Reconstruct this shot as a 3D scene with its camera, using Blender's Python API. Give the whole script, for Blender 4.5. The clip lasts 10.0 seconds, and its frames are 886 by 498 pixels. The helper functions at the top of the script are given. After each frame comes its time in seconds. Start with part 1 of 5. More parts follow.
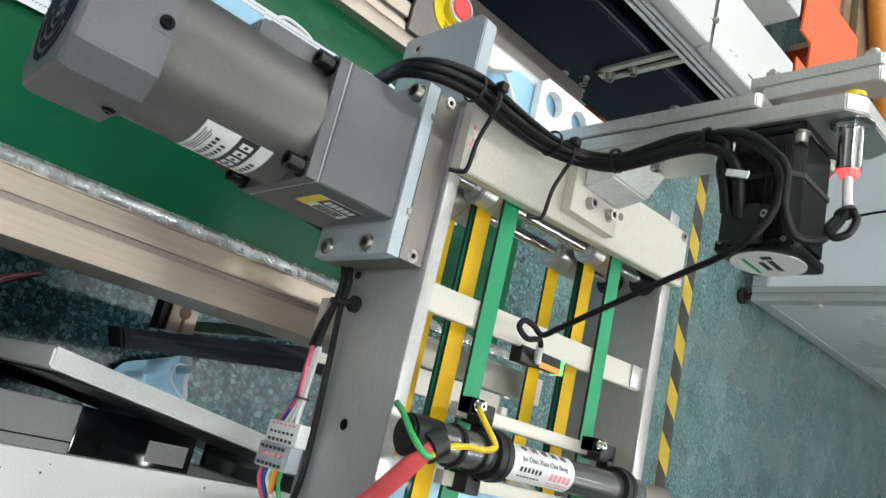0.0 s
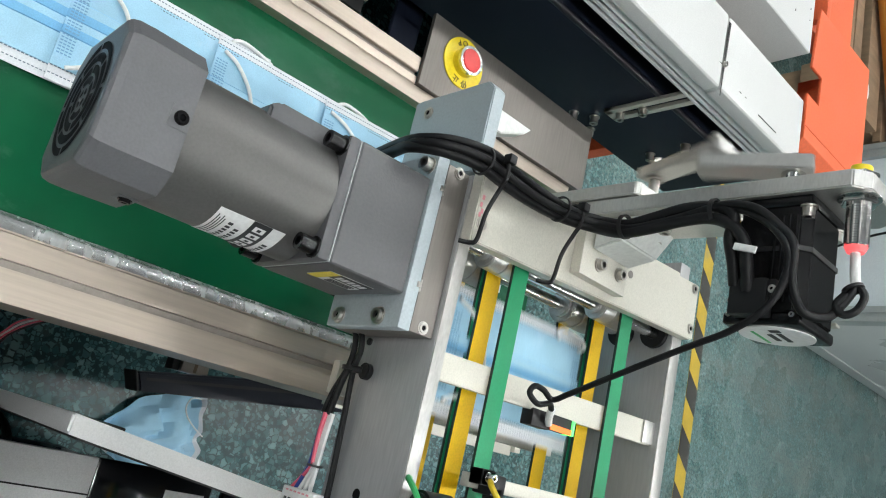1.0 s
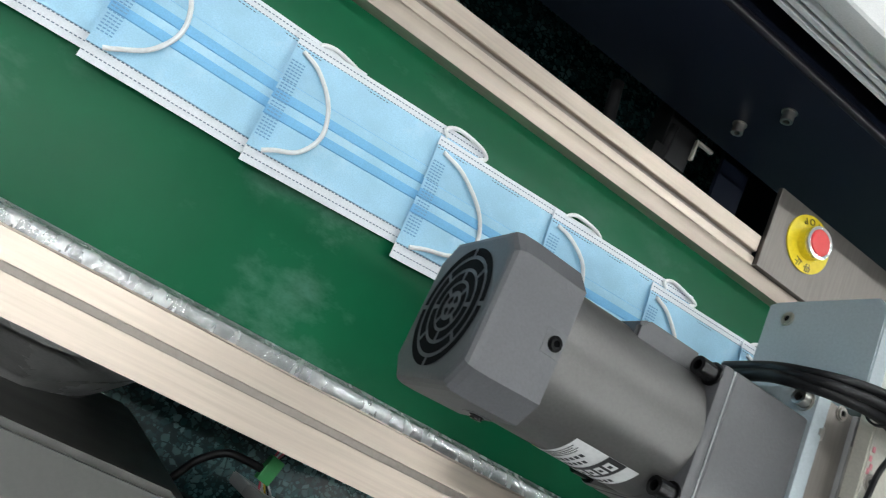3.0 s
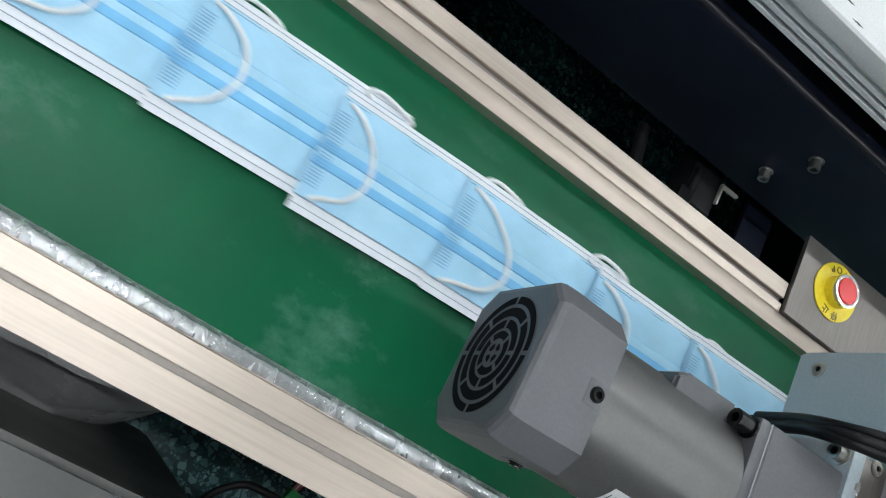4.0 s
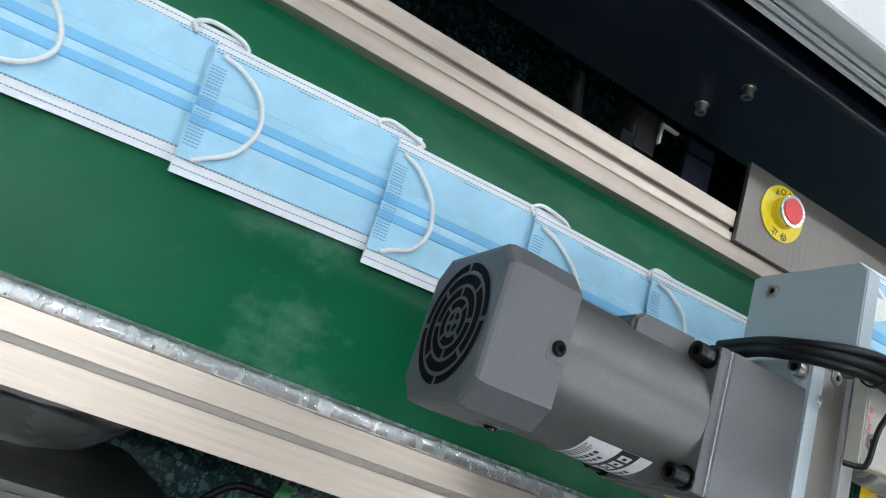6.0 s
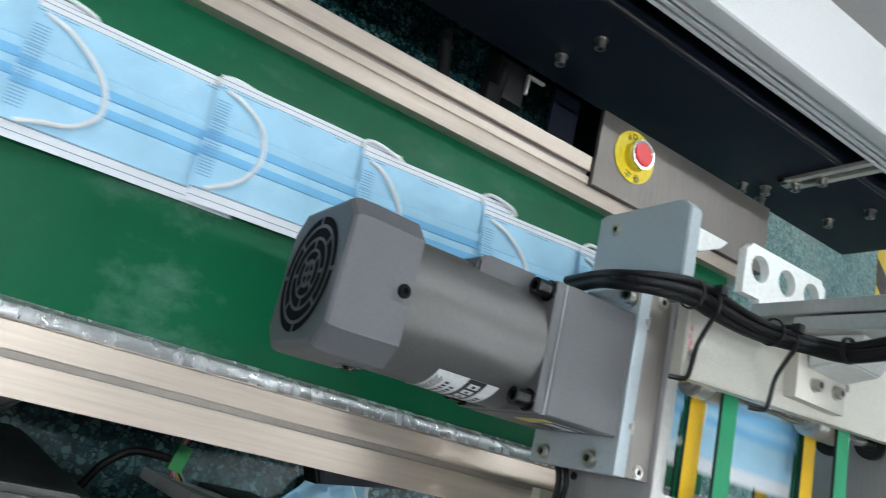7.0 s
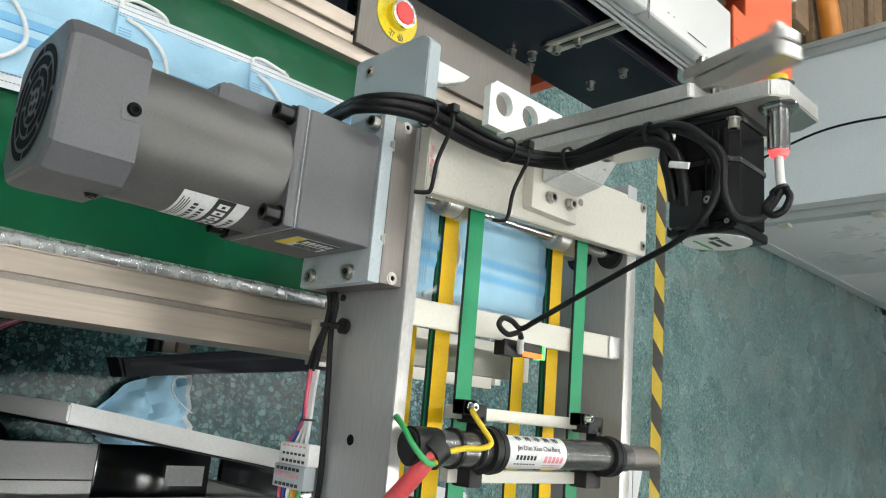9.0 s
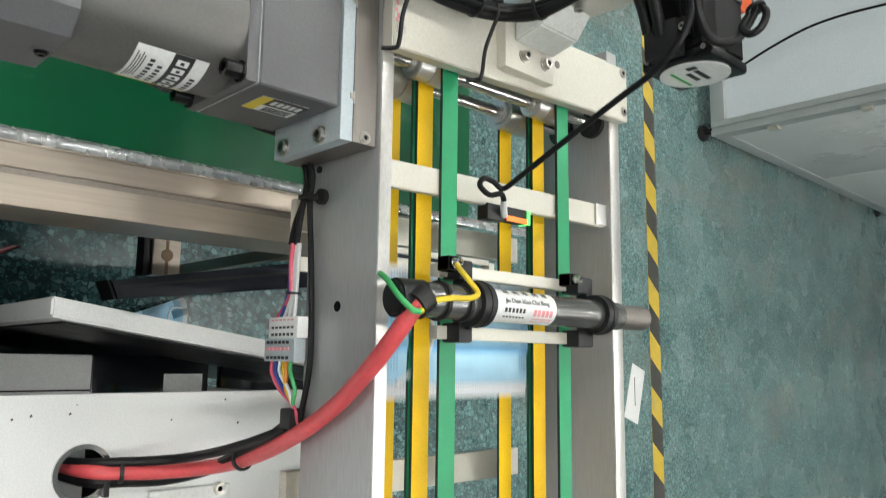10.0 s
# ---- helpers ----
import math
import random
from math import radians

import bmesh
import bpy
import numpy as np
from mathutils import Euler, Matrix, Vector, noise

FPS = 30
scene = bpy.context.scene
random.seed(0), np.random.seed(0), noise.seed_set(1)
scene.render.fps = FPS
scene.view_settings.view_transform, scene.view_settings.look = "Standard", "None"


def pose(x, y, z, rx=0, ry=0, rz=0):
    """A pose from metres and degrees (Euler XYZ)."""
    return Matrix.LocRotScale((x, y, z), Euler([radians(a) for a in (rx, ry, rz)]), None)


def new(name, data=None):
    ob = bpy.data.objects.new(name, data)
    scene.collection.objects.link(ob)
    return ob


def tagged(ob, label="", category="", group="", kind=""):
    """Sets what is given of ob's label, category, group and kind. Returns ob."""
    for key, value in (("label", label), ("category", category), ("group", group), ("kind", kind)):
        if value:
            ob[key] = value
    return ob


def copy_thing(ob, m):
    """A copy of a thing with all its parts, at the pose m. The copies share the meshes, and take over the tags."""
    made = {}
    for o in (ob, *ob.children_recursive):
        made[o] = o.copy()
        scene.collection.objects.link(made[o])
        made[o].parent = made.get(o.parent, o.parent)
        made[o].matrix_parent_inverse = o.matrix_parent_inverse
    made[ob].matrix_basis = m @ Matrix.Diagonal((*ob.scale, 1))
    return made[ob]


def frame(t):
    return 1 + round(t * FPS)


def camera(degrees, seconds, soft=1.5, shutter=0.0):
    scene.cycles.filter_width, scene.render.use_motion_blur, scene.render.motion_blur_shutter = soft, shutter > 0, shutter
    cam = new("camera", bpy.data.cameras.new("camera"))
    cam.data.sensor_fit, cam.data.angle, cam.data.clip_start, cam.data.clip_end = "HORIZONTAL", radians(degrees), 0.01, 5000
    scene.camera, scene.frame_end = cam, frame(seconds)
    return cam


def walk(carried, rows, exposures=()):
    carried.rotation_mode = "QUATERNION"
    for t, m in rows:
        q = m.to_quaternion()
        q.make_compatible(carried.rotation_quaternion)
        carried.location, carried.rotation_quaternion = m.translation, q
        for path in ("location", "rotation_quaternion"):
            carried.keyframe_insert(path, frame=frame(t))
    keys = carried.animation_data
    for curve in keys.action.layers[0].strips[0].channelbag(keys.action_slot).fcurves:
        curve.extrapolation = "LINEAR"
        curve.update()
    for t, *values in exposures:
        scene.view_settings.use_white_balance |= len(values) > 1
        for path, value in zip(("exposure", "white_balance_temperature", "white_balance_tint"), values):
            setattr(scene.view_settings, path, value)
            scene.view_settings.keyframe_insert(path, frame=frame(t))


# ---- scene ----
cam = camera(60.63, 10.0, soft=1.1, shutter=0.2)
ROWS = [
    (0, -0.0047, -0.0554, 1.4583, 3.36, -43.37, 107.97),
    (0.5, -0.037, -0.0734, 1.4614, 4.92, -41.57, 108.04),
    (1, -0.0441, -0.0726, 1.467, 4.5, -42.31, 107.51),
    (1.5, -0.0562, -0.0731, 1.4581, 4.03, -41.28, 107.97),
    (2, -0.071, -0.0772, 1.4349, 3.89, -37.55, 110.53),
    (2.5, -0.091, -0.0969, 1.3955, 4.79, -30.65, 115.09),
    (3, -0.1014, -0.134, 1.3857, 6.23, -25.26, 118),
    (3.2, -0.1, -0.1427, 1.3855, 6.29, -24.19, 118.84),
    (4.3, -0.0996, -0.1577, 1.3877, 8.69, -26.08, 119.3),
    (4.5, -0.0984, -0.1536, 1.3894, 9.75, -27.5, 117.65),
    (5, -0.102, -0.1473, 1.3827, 9.01, -26.09, 113.28),
    (5.2, -0.1025, -0.148, 1.384, 7.9, -25.9, 113.5),
    (6.3, -0.1046, -0.1511, 1.391, 10.25, -26.51, 108.93),
    (6.5, -0.1034, -0.1482, 1.3922, 9.97, -27.27, 108.33),
    (7, -0.1023, -0.1344, 1.4347, 8.41, -32.54, 105.63),
    (7.5, -0.0707, -0.1135, 1.476, 7.19, -39.01, 101.76),
    (8, -0.0694, -0.0991, 1.4792, 6.53, -41.41, 100.41),
    (8.5, -0.0507, -0.0962, 1.492, 7.22, -43.23, 98.75),
    (9, -0.0375, -0.0908, 1.4912, 7.81, -44.28, 96.95),
    (9.5, -0.0209, -0.0812, 1.4877, 8.26, -44.36, 94.37),
    (10, 0.0247, -0.0637, 1.4857, 7.76, -44.09, 91.01),
]
walk(cam, [(t, pose(*p)) for t, *p in ROWS],
     [(0.0, 0.17, 6250, 10), (2.0, 0.0, 6200, 10), (3.0, -0.12, 6150, 10), (4.3, -0.14, 5850, 10), (5.0, -0.14, 5800, 10), (6.5, -0.16, 5850, 10),
      (7.5, 0.0, 6000, 10), (8.0, 0.06, 6250, 10), (9.5, 0.17, 6450, 10), (10.0, 0.2, 6500, 10)])

# ---- world and light ----
world = bpy.data.worlds.new("world")
scene.world = world
world.use_nodes = True
world.node_tree.nodes["Background"].inputs[0].default_value = (0.75, 0.85, 1.0, 1)
world.node_tree.nodes["Background"].inputs[1].default_value = 0.25
scene.view_settings.exposure = 0.0
LAMP = 130.0


# ---- materials ----
def nodes_of(name):
    m = bpy.data.materials.new(name)
    m.use_nodes = True
    nt = m.node_tree
    return m, nt, nt.nodes["Principled BSDF"]


def mix_colour(nt, fac, a, b):
    n = nt.nodes.new("ShaderNodeMix")
    n.data_type = "RGBA"
    if hasattr(fac, "links"):
        nt.links.new(fac, n.inputs[0])
    else:
        n.inputs[0].default_value = fac
    for slot, v in ((6, a), (7, b)):
        if isinstance(v, tuple):
            n.inputs[slot].default_value = (*v, 1)
        else:
            nt.links.new(v, n.inputs[slot])
    return n.outputs[2]


def ramp(nt, src, lo, hi):
    n = nt.nodes.new("ShaderNodeMapRange")
    n.inputs[1].default_value, n.inputs[2].default_value = lo, hi
    nt.links.new(src, n.inputs[0])
    return n.outputs[0]


def noise_of(nt, scale, detail=4, stretch=(1, 1, 1), rough=0.55):
    co = nt.nodes.new("ShaderNodeTexCoord")
    mp = nt.nodes.new("ShaderNodeMapping")
    mp.inputs["Scale"].default_value = stretch
    nt.links.new(co.outputs["Object"], mp.inputs[0])
    n = nt.nodes.new("ShaderNodeTexNoise")
    n.inputs["Scale"].default_value = scale
    n.inputs["Detail"].default_value = detail
    n.inputs["Roughness"].default_value = rough
    nt.links.new(mp.outputs[0], n.inputs["Vector"])
    return n.outputs[0]


def bump(nt, bsdf, src, strength, dist=0.001):
    b = nt.nodes.new("ShaderNodeBump")
    b.inputs["Strength"].default_value = strength
    b.inputs["Distance"].default_value = dist
    nt.links.new(src, b.inputs["Height"])
    nt.links.new(b.outputs[0], bsdf.inputs["Normal"])


def surface(name, colour, rough=0.5, metal=0.0, vary=0.15, scale=18, grain=260, relief=0.15,
            stretch=(1, 1, 1), stain=None, coat=0.0, rough_vary=0.12, spec=0.5):
    """Colour with broad blotches and fine grain, roughness that varies with both."""
    m, nt, b = nodes_of(name)
    dark = tuple(c * (1 - vary) for c in colour)
    light = tuple(min(1, c * (1 + vary * 0.6)) for c in colour)
    big = noise_of(nt, scale, 5, stretch)
    fine = noise_of(nt, grain, 3, stretch)
    c = mix_colour(nt, ramp(nt, big, 0.3, 0.7), dark, light)
    c = mix_colour(nt, ramp(nt, fine, 0.35, 0.9), c, tuple(v * 0.8 for v in colour))
    if stain:
        c = mix_colour(nt, ramp(nt, noise_of(nt, scale * 0.45, 6, (1, 1, 1), 0.7), 0.56, 0.72), c, stain)
    nt.links.new(c, b.inputs["Base Color"])
    r = nt.nodes.new("ShaderNodeMapRange")
    r.inputs[3].default_value, r.inputs[4].default_value = max(0.03, rough - rough_vary), min(1, rough + rough_vary)
    nt.links.new(big, r.inputs[0])
    nt.links.new(r.outputs[0], b.inputs["Roughness"])
    b.inputs["Metallic"].default_value = metal
    b.inputs["Coat Weight"].default_value = coat
    b.inputs["Specular IOR Level"].default_value = spec
    if relief:
        bump(nt, b, fine, relief, 0.0004)
    return m


def terrazzo():
    m, nt, b = nodes_of("terrazzo")
    co = nt.nodes.new("ShaderNodeTexCoord")

    def chips(scale, lo, hi):
        warp = nt.nodes.new("ShaderNodeTexNoise")
        warp.inputs["Scale"].default_value = scale * 0.9
        warp.inputs["Detail"].default_value = 2
        nt.links.new(co.outputs["Object"], warp.inputs["Vector"])
        off = nt.nodes.new("ShaderNodeVectorMath")
        off.operation = "MULTIPLY_ADD"
        nt.links.new(warp.outputs["Color"], off.inputs[0])
        off.inputs[1].default_value = (0.55 / scale,) * 3
        nt.links.new(co.outputs["Object"], off.inputs[2])
        v = nt.nodes.new("ShaderNodeTexVoronoi")
        v.feature = "DISTANCE_TO_EDGE"
        v.inputs["Scale"].default_value = scale
        d = nt.nodes.new("ShaderNodeTexVoronoi")
        d.inputs["Scale"].default_value = scale
        for q in (v, d):
            nt.links.new(off.outputs[0], q.inputs["Vector"])
        sep = nt.nodes.new("ShaderNodeSeparateColor")
        nt.links.new(d.outputs["Color"], sep.inputs[0])
        edge = ramp(nt, v.outputs["Distance"], lo, hi)
        return edge, sep.outputs[0], sep.outputs[1]
    e1, r1, g1 = chips(76, 0.07, 0.13)
    e2, r2, g2 = chips(135, 0.08, 0.15)
    ground = mix_colour(nt, ramp(nt, noise_of(nt, 6, 5), 0.3, 0.7), (0.004, 0.025, 0.027), (0.009, 0.042, 0.045))
    small = mix_colour(nt, r2, (0.015, 0.068, 0.073), (0.1, 0.23, 0.235))
    pick2 = ramp(nt, g2, 0.4, 0.45)
    mul2 = nt.nodes.new("ShaderNodeMath")
    mul2.operation = "MULTIPLY"
    nt.links.new(e2, mul2.inputs[0])
    nt.links.new(pick2, mul2.inputs[1])
    c = mix_colour(nt, mul2.outputs[0], ground, small)
    power = nt.nodes.new("ShaderNodeMath")
    power.operation = "POWER"
    nt.links.new(r1, power.inputs[0])
    power.inputs[1].default_value = 1.5
    large = mix_colour(nt, power.outputs[0], (0.015, 0.07, 0.075), (0.14, 0.28, 0.28))
    pick1 = ramp(nt, g1, 0.36, 0.4)
    mul1 = nt.nodes.new("ShaderNodeMath")
    mul1.operation = "MULTIPLY"
    nt.links.new(e1, mul1.inputs[0])
    nt.links.new(pick1, mul1.inputs[1])
    c = mix_colour(nt, mul1.outputs[0], c, large)
    # trodden dust on the walkway beyond the machine
    sep = nt.nodes.new("ShaderNodeSeparateXYZ")
    nt.links.new(co.outputs["Object"], sep.inputs[0])
    dust = nt.nodes.new("ShaderNodeMath")
    dust.operation = "MULTIPLY"
    nt.links.new(ramp(nt, sep.outputs[1], 1.0, 1.9), dust.inputs[0])
    nt.links.new(ramp(nt, noise_of(nt, 3.5, 6, (1, 1, 1), 0.7), 0.1, 1.15), dust.inputs[1])
    speck = mix_colour(nt, ramp(nt, noise_of(nt, 85, 4, (1, 1, 1), 0.8), 0.38, 0.62), (0.08, 0.185, 0.185), (0.46, 0.56, 0.52))
    c = mix_colour(nt, dust.outputs[0], c, speck)
    worn = nt.nodes.new("ShaderNodeMath")
    worn.operation = "MULTIPLY"
    nt.links.new(ramp(nt, sep.outputs[1], 1.0, 1.9), worn.inputs[0])
    nt.links.new(ramp(nt, noise_of(nt, 1.6, 6, (1, 0.5, 1), 0.7), 0.5, 0.78), worn.inputs[1])
    c = mix_colour(nt, worn.outputs[0], c, (0.2, 0.19, 0.165))
    nt.links.new(c, b.inputs["Base Color"])
    r = nt.nodes.new("ShaderNodeMapRange")
    b.inputs["Specular IOR Level"].default_value = 0.32
    r.inputs[3].default_value, r.inputs[4].default_value = 0.16, 0.38
    nt.links.new(noise_of(nt, 4, 4), r.inputs[0])
    nt.links.new(r.outputs[0], b.inputs["Roughness"])
    return m


def belt_pvc():
    """Green belt with pale rubbed smudges, a few dark scuffs and a low sheen."""
    m, nt, b = nodes_of("green_belt_pvc")
    c = mix_colour(nt, ramp(nt, noise_of(nt, 9, 5), 0.3, 0.7), (0.0025, 0.066, 0.026), (0.004, 0.088, 0.035))
    smudge = ramp(nt, noise_of(nt, 13, 7, (1, 0.6, 1), 0.68), 0.56, 0.78)
    where = ramp(nt, noise_of(nt, 2.3, 3), 0.42, 0.7)
    both = nt.nodes.new("ShaderNodeMath")
    both.operation = "MULTIPLY"
    nt.links.new(smudge, both.inputs[0])
    nt.links.new(where, both.inputs[1])
    c = mix_colour(nt, both.outputs[0], c, (0.13, 0.23, 0.19))
    c = mix_colour(nt, ramp(nt, noise_of(nt, 45, 3, (1, 0.4, 1), 0.7), 0.72, 0.8), c, (0.001, 0.03, 0.014))
    nt.links.new(c, b.inputs["Base Color"])
    r = nt.nodes.new("ShaderNodeMapRange")
    r.inputs[3].default_value, r.inputs[4].default_value = 0.24, 0.46
    nt.links.new(noise_of(nt, 6, 4), r.inputs[0])
    nt.links.new(r.outputs[0], b.inputs["Roughness"])
    b.inputs["Specular IOR Level"].default_value = 0.18
    bump(nt, b, noise_of(nt, 500, 3), 0.05, 0.0004)
    return m


# near-black that stands for the shade inside vents, bolt sockets and holes
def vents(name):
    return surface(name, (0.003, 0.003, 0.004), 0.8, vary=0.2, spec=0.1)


M = {
    "terrazzo": terrazzo(),
    "belt": belt_pvc(),
    "alu": surface("anodised_aluminium", (0.56, 0.48, 0.405), 0.4, 0.75, 0.04, 5, 300, 0.06, (1, 0.04, 1)),
    "alu_dark": surface("slot_aluminium", (0.42, 0.4, 0.38), 0.5, 0.8, 0.2, 5, 300, 0.1, (1, 0.05, 1)),
    "alu_plate": surface("machined_aluminium", (0.66, 0.65, 0.625), 0.36, 0.8, 0.025, 9, 600, 0.04, (0.3, 1, 1)),
    "alu_cream": surface("cream_anodised_aluminium", (0.66, 0.635, 0.56), 0.42, 0.35, 0.03, 7, 700, 0.03),
    "steel_sheet": surface("brushed_steel_sheet", (0.25, 0.228, 0.21), 0.5, 0.9, 0.12, 6, 500, 0.12, (0.06, 1, 1)),
    "side_plate": surface("grey_side_plate", (0.46, 0.46, 0.465), 0.42, 0.45, 0.08, 5, 500, 0.06, (0.1, 1, 1)),
    "blue_plate": surface("blue_grey_anodised_plate", (0.46, 0.52, 0.55), 0.48, 0.35, 0.06, 8, 500, 0.05),
    "chrome": surface("polished_steel", (0.78, 0.77, 0.75), 0.16, 1.0, 0.05, 20, 200, 0.02),
    "nickel": surface("nickel_bolt", (0.6, 0.57, 0.53), 0.32, 1.0, 0.15, 60, 300, 0.1),
    "foil": surface("crinkled_foil_tape", (0.9, 0.905, 0.91), 0.26, 0.75, 0.1, 90, 420, 0.5, (0.3, 1, 1), rough_vary=0.14),
    "motor": surface("grey_cast_paint", (0.1, 0.1, 0.105), 0.42, 0.25, 0.1, 10, 420, 0.25),
    "motor_cap": surface("grey_moulded_plastic", (0.1, 0.1, 0.107), 0.5, 0.0, 0.08, 10, 600, 0.3),
    "motor_body": surface("turned_grey_housing", (0.122, 0.118, 0.114), 0.4, 0.5, 0.05, 5, 500, 0.05, rough_vary=0.05),
    "black_hole": vents("dark_hole_shade"),
    "black": surface("black_plastic", (0.01, 0.01, 0.011), 0.45, vary=0.25, scale=30, spec=0.35),
    "black_gloss": surface("black_motor_enamel", (0.005, 0.005, 0.0055), 0.24, vary=0.3, scale=20, spec=0.28, rough_vary=0.06),
    "tube_grey": surface("grey_metal_tube", (0.2, 0.2, 0.195), 0.26, 0.75, 0.06, 6, 500, 0.03, rough_vary=0.05),
    "cable": surface("black_cable_jacket", (0.007, 0.007, 0.008), 0.46, vary=0.25, scale=40, relief=0.15, spec=0.24),
    "navy": surface("dark_navy_powder_coat", (0.005, 0.008, 0.018), 0.5, vary=0.2, scale=6, grain=700, relief=0.15, spec=0.2),
    "navy_gloss": surface("glossy_navy_fold", (0.012, 0.011, 0.018), 0.35, vary=0.2, scale=6, spec=0.5),
    "white": surface("white_paint", (0.8, 0.8, 0.8), 0.3, vary=0.03, scale=3, grain=700, relief=0.02, stain=(0.74, 0.735, 0.73)),
    "cover_white": surface("off_white_cover_paint", (0.72, 0.715, 0.705), 0.34, vary=0.05, scale=3, grain=700, relief=0.02, stain=(0.63, 0.62, 0.605)),
    "white_plastic": surface("white_acetal", (0.86, 0.87, 0.84), 0.38, vary=0.04, relief=0.05),
    "white_label": surface("white_label", (0.8, 0.8, 0.79), 0.45, vary=0.04),
    "ink": surface("black_print", (0.02, 0.02, 0.022), 0.5, vary=0.1),
    "pink_ink": surface("pink_print", (0.78, 0.3, 0.34), 0.5, vary=0.1),
    "yellow": surface("yellow_print", (0.8, 0.62, 0.05), 0.45, vary=0.08),
    "ring_yellow": surface("yellow_legend_plate", (0.85, 0.66, 0.02), 0.42, vary=0.05),
    "red": surface("red_plastic", (0.72, 0.03, 0.03), 0.34, vary=0.08, coat=0.2),
    "red_cable": surface("red_cable_sleeve", (0.72, 0.09, 0.1), 0.42, vary=0.12, scale=30, relief=0.25),
    "orange": surface("orange_paint", (0.8, 0.14, 0.045), 0.48, vary=0.1, scale=6),
    "orange_soft": surface("orange_tube", (0.75, 0.28, 0.04), 0.4, vary=0.12),
    "belt_green": surface("green_drive_belt", (0.012, 0.27, 0.11), 0.5, vary=0.1, scale=12, grain=600, relief=0.2),
    "belt_yellow": surface("yellow_drive_belt", (0.85, 0.54, 0.002), 0.5, vary=0.1, scale=12, grain=600, relief=0.2, spec=0.25),
    "belt_edge": surface("dark_belt_edge", (0.012, 0.03, 0.02), 0.6, vary=0.2),
    "mask_blue": surface("blue_nonwoven", (0.40, 0.66, 0.84), 0.8, vary=0.1, scale=35, stain=(0.52, 0.72, 0.85), grain=900, relief=0.35, rough_vary=0.05),
    "edge_stitch": surface("edge_weld", (0.13, 0.17, 0.24), 0.8, vary=0.08),
    "tape_backing_tan": surface("tan_cardboard", (0.3, 0.24, 0.17), 0.8, vary=0.15),
    "slot_grey": surface("shaded_slot", (0.34, 0.3, 0.27), 0.5, 0.6, 0.2, 8),
    "olive": surface("olive_grey_plastic", (0.062, 0.062, 0.056), 0.34, vary=0.12, scale=9, relief=0.1),
    "dirt": surface("dark_dirt", (0.05, 0.048, 0.045), 0.8, vary=0.3),
    "mask_fold_shade": surface("blue_nonwoven_fold_shade", (0.22, 0.52, 0.82), 0.8, vary=0.07, scale=35, grain=900, relief=0.35, rough_vary=0.05),
    "mask_white": surface("white_nonwoven", (0.8, 0.82, 0.86), 0.82, vary=0.04, scale=35, grain=900, relief=0.3, rough_vary=0.05),
    "cord": surface("white_elastic_cord", (0.84, 0.84, 0.84), 0.8, vary=0.05, relief=0.4),
    "stitch": surface("weld_dots", (0.19, 0.38, 0.6), 0.7, vary=0.1),
    "panel_blue": surface("pale_blue_panel", (0.83, 0.88, 0.92), 0.35, vary=0.05, scale=2),
    "grey_alu": surface("grey_frame_profile", (0.58, 0.6, 0.6), 0.42, 0.5, 0.08, 4),
    "pale_alu": surface("pale_frame_profile", (0.82, 0.82, 0.82), 0.4, 0.0, 0.05, 4),
    "gloss_panel": surface("glossy_black_panel", (0.006, 0.007, 0.009), 0.1, vary=0.2, scale=8, relief=0.02, rough_vary=0.04),
    "rubber": surface("black_rubber", (0.015, 0.015, 0.015), 0.7, vary=0.2),
    "wood": surface("brown_crate_wood", (0.26, 0.17, 0.1), 0.7, vary=0.35, scale=5, stretch=(6, 1, 1)),
    "grey_bag": surface("grey_plastic_sheet", (0.68, 0.67, 0.66), 0.26, vary=0.25, scale=6, relief=0.5),
    "green_plug": surface("green_connector", (0.05, 0.4, 0.1), 0.45, vary=0.1),
    "wire_blue": surface("blue_wire", (0.02, 0.06, 0.3), 0.4), "wire_white": surface("white_wire", (0.75, 0.75, 0.75), 0.4),
    "wire_yellow": surface("yellow_wire", (0.75, 0.55, 0.02), 0.4), "wire_green": surface("green_wire", (0.05, 0.4, 0.12), 0.4),
    "wire_orange": surface("orange_wire", (0.75, 0.25, 0.03), 0.4), "wire_pink": surface("red_wire", (0.7, 0.1, 0.16), 0.4),
    "hall_wall": surface("hall_wall_paint", (0.42, 0.44, 0.45), 0.7, vary=0.06, scale=1),
    "ceiling": surface("hall_ceiling_paint", (0.2, 0.21, 0.22), 0.8, vary=0.05, scale=1),
    "tape_black": surface("black_floor_tape", (0.05, 0.048, 0.045), 0.55, vary=0.3, scale=20, stain=(0.16, 0.15, 0.13)),
    "tape_yellow": surface("yellow_floor_tape", (0.62, 0.43, 0.05), 0.5, vary=0.15, scale=20, stain=(0.4, 0.32, 0.14)),
}


def glow(name, colour, strength):
    m, nt, b = nodes_of(name)
    b.inputs["Base Color"].default_value = (*colour, 1)
    b.inputs["Emission Color"].default_value = (*colour, 1)
    b.inputs["Emission Strength"].default_value = strength
    return m


M["led_red"] = glow("red_indicator", (1, 0.1, 0.1), 1.1)
M["led_green"] = glow("green_indicator", (0.15, 0.9, 0.2), 1.2)
M["led_orange"] = glow("orange_indicator", (0.95, 0.2, 0.03), 0.6)
M["tube"] = glow("lamp_tube", (0.965, 0.975, 0.925), LAMP)


# ---- mesh helpers ----
BASE = {}


def base_of(ob):
    return BASE.get(ob.name, Vector())


def thing(name, at, label, category, group="", kind=""):
    ob = new(name)
    ob.empty_display_size = 0.05
    ob.location = at
    BASE[ob.name] = Vector(at)
    return tagged(ob, label, category, group, kind)


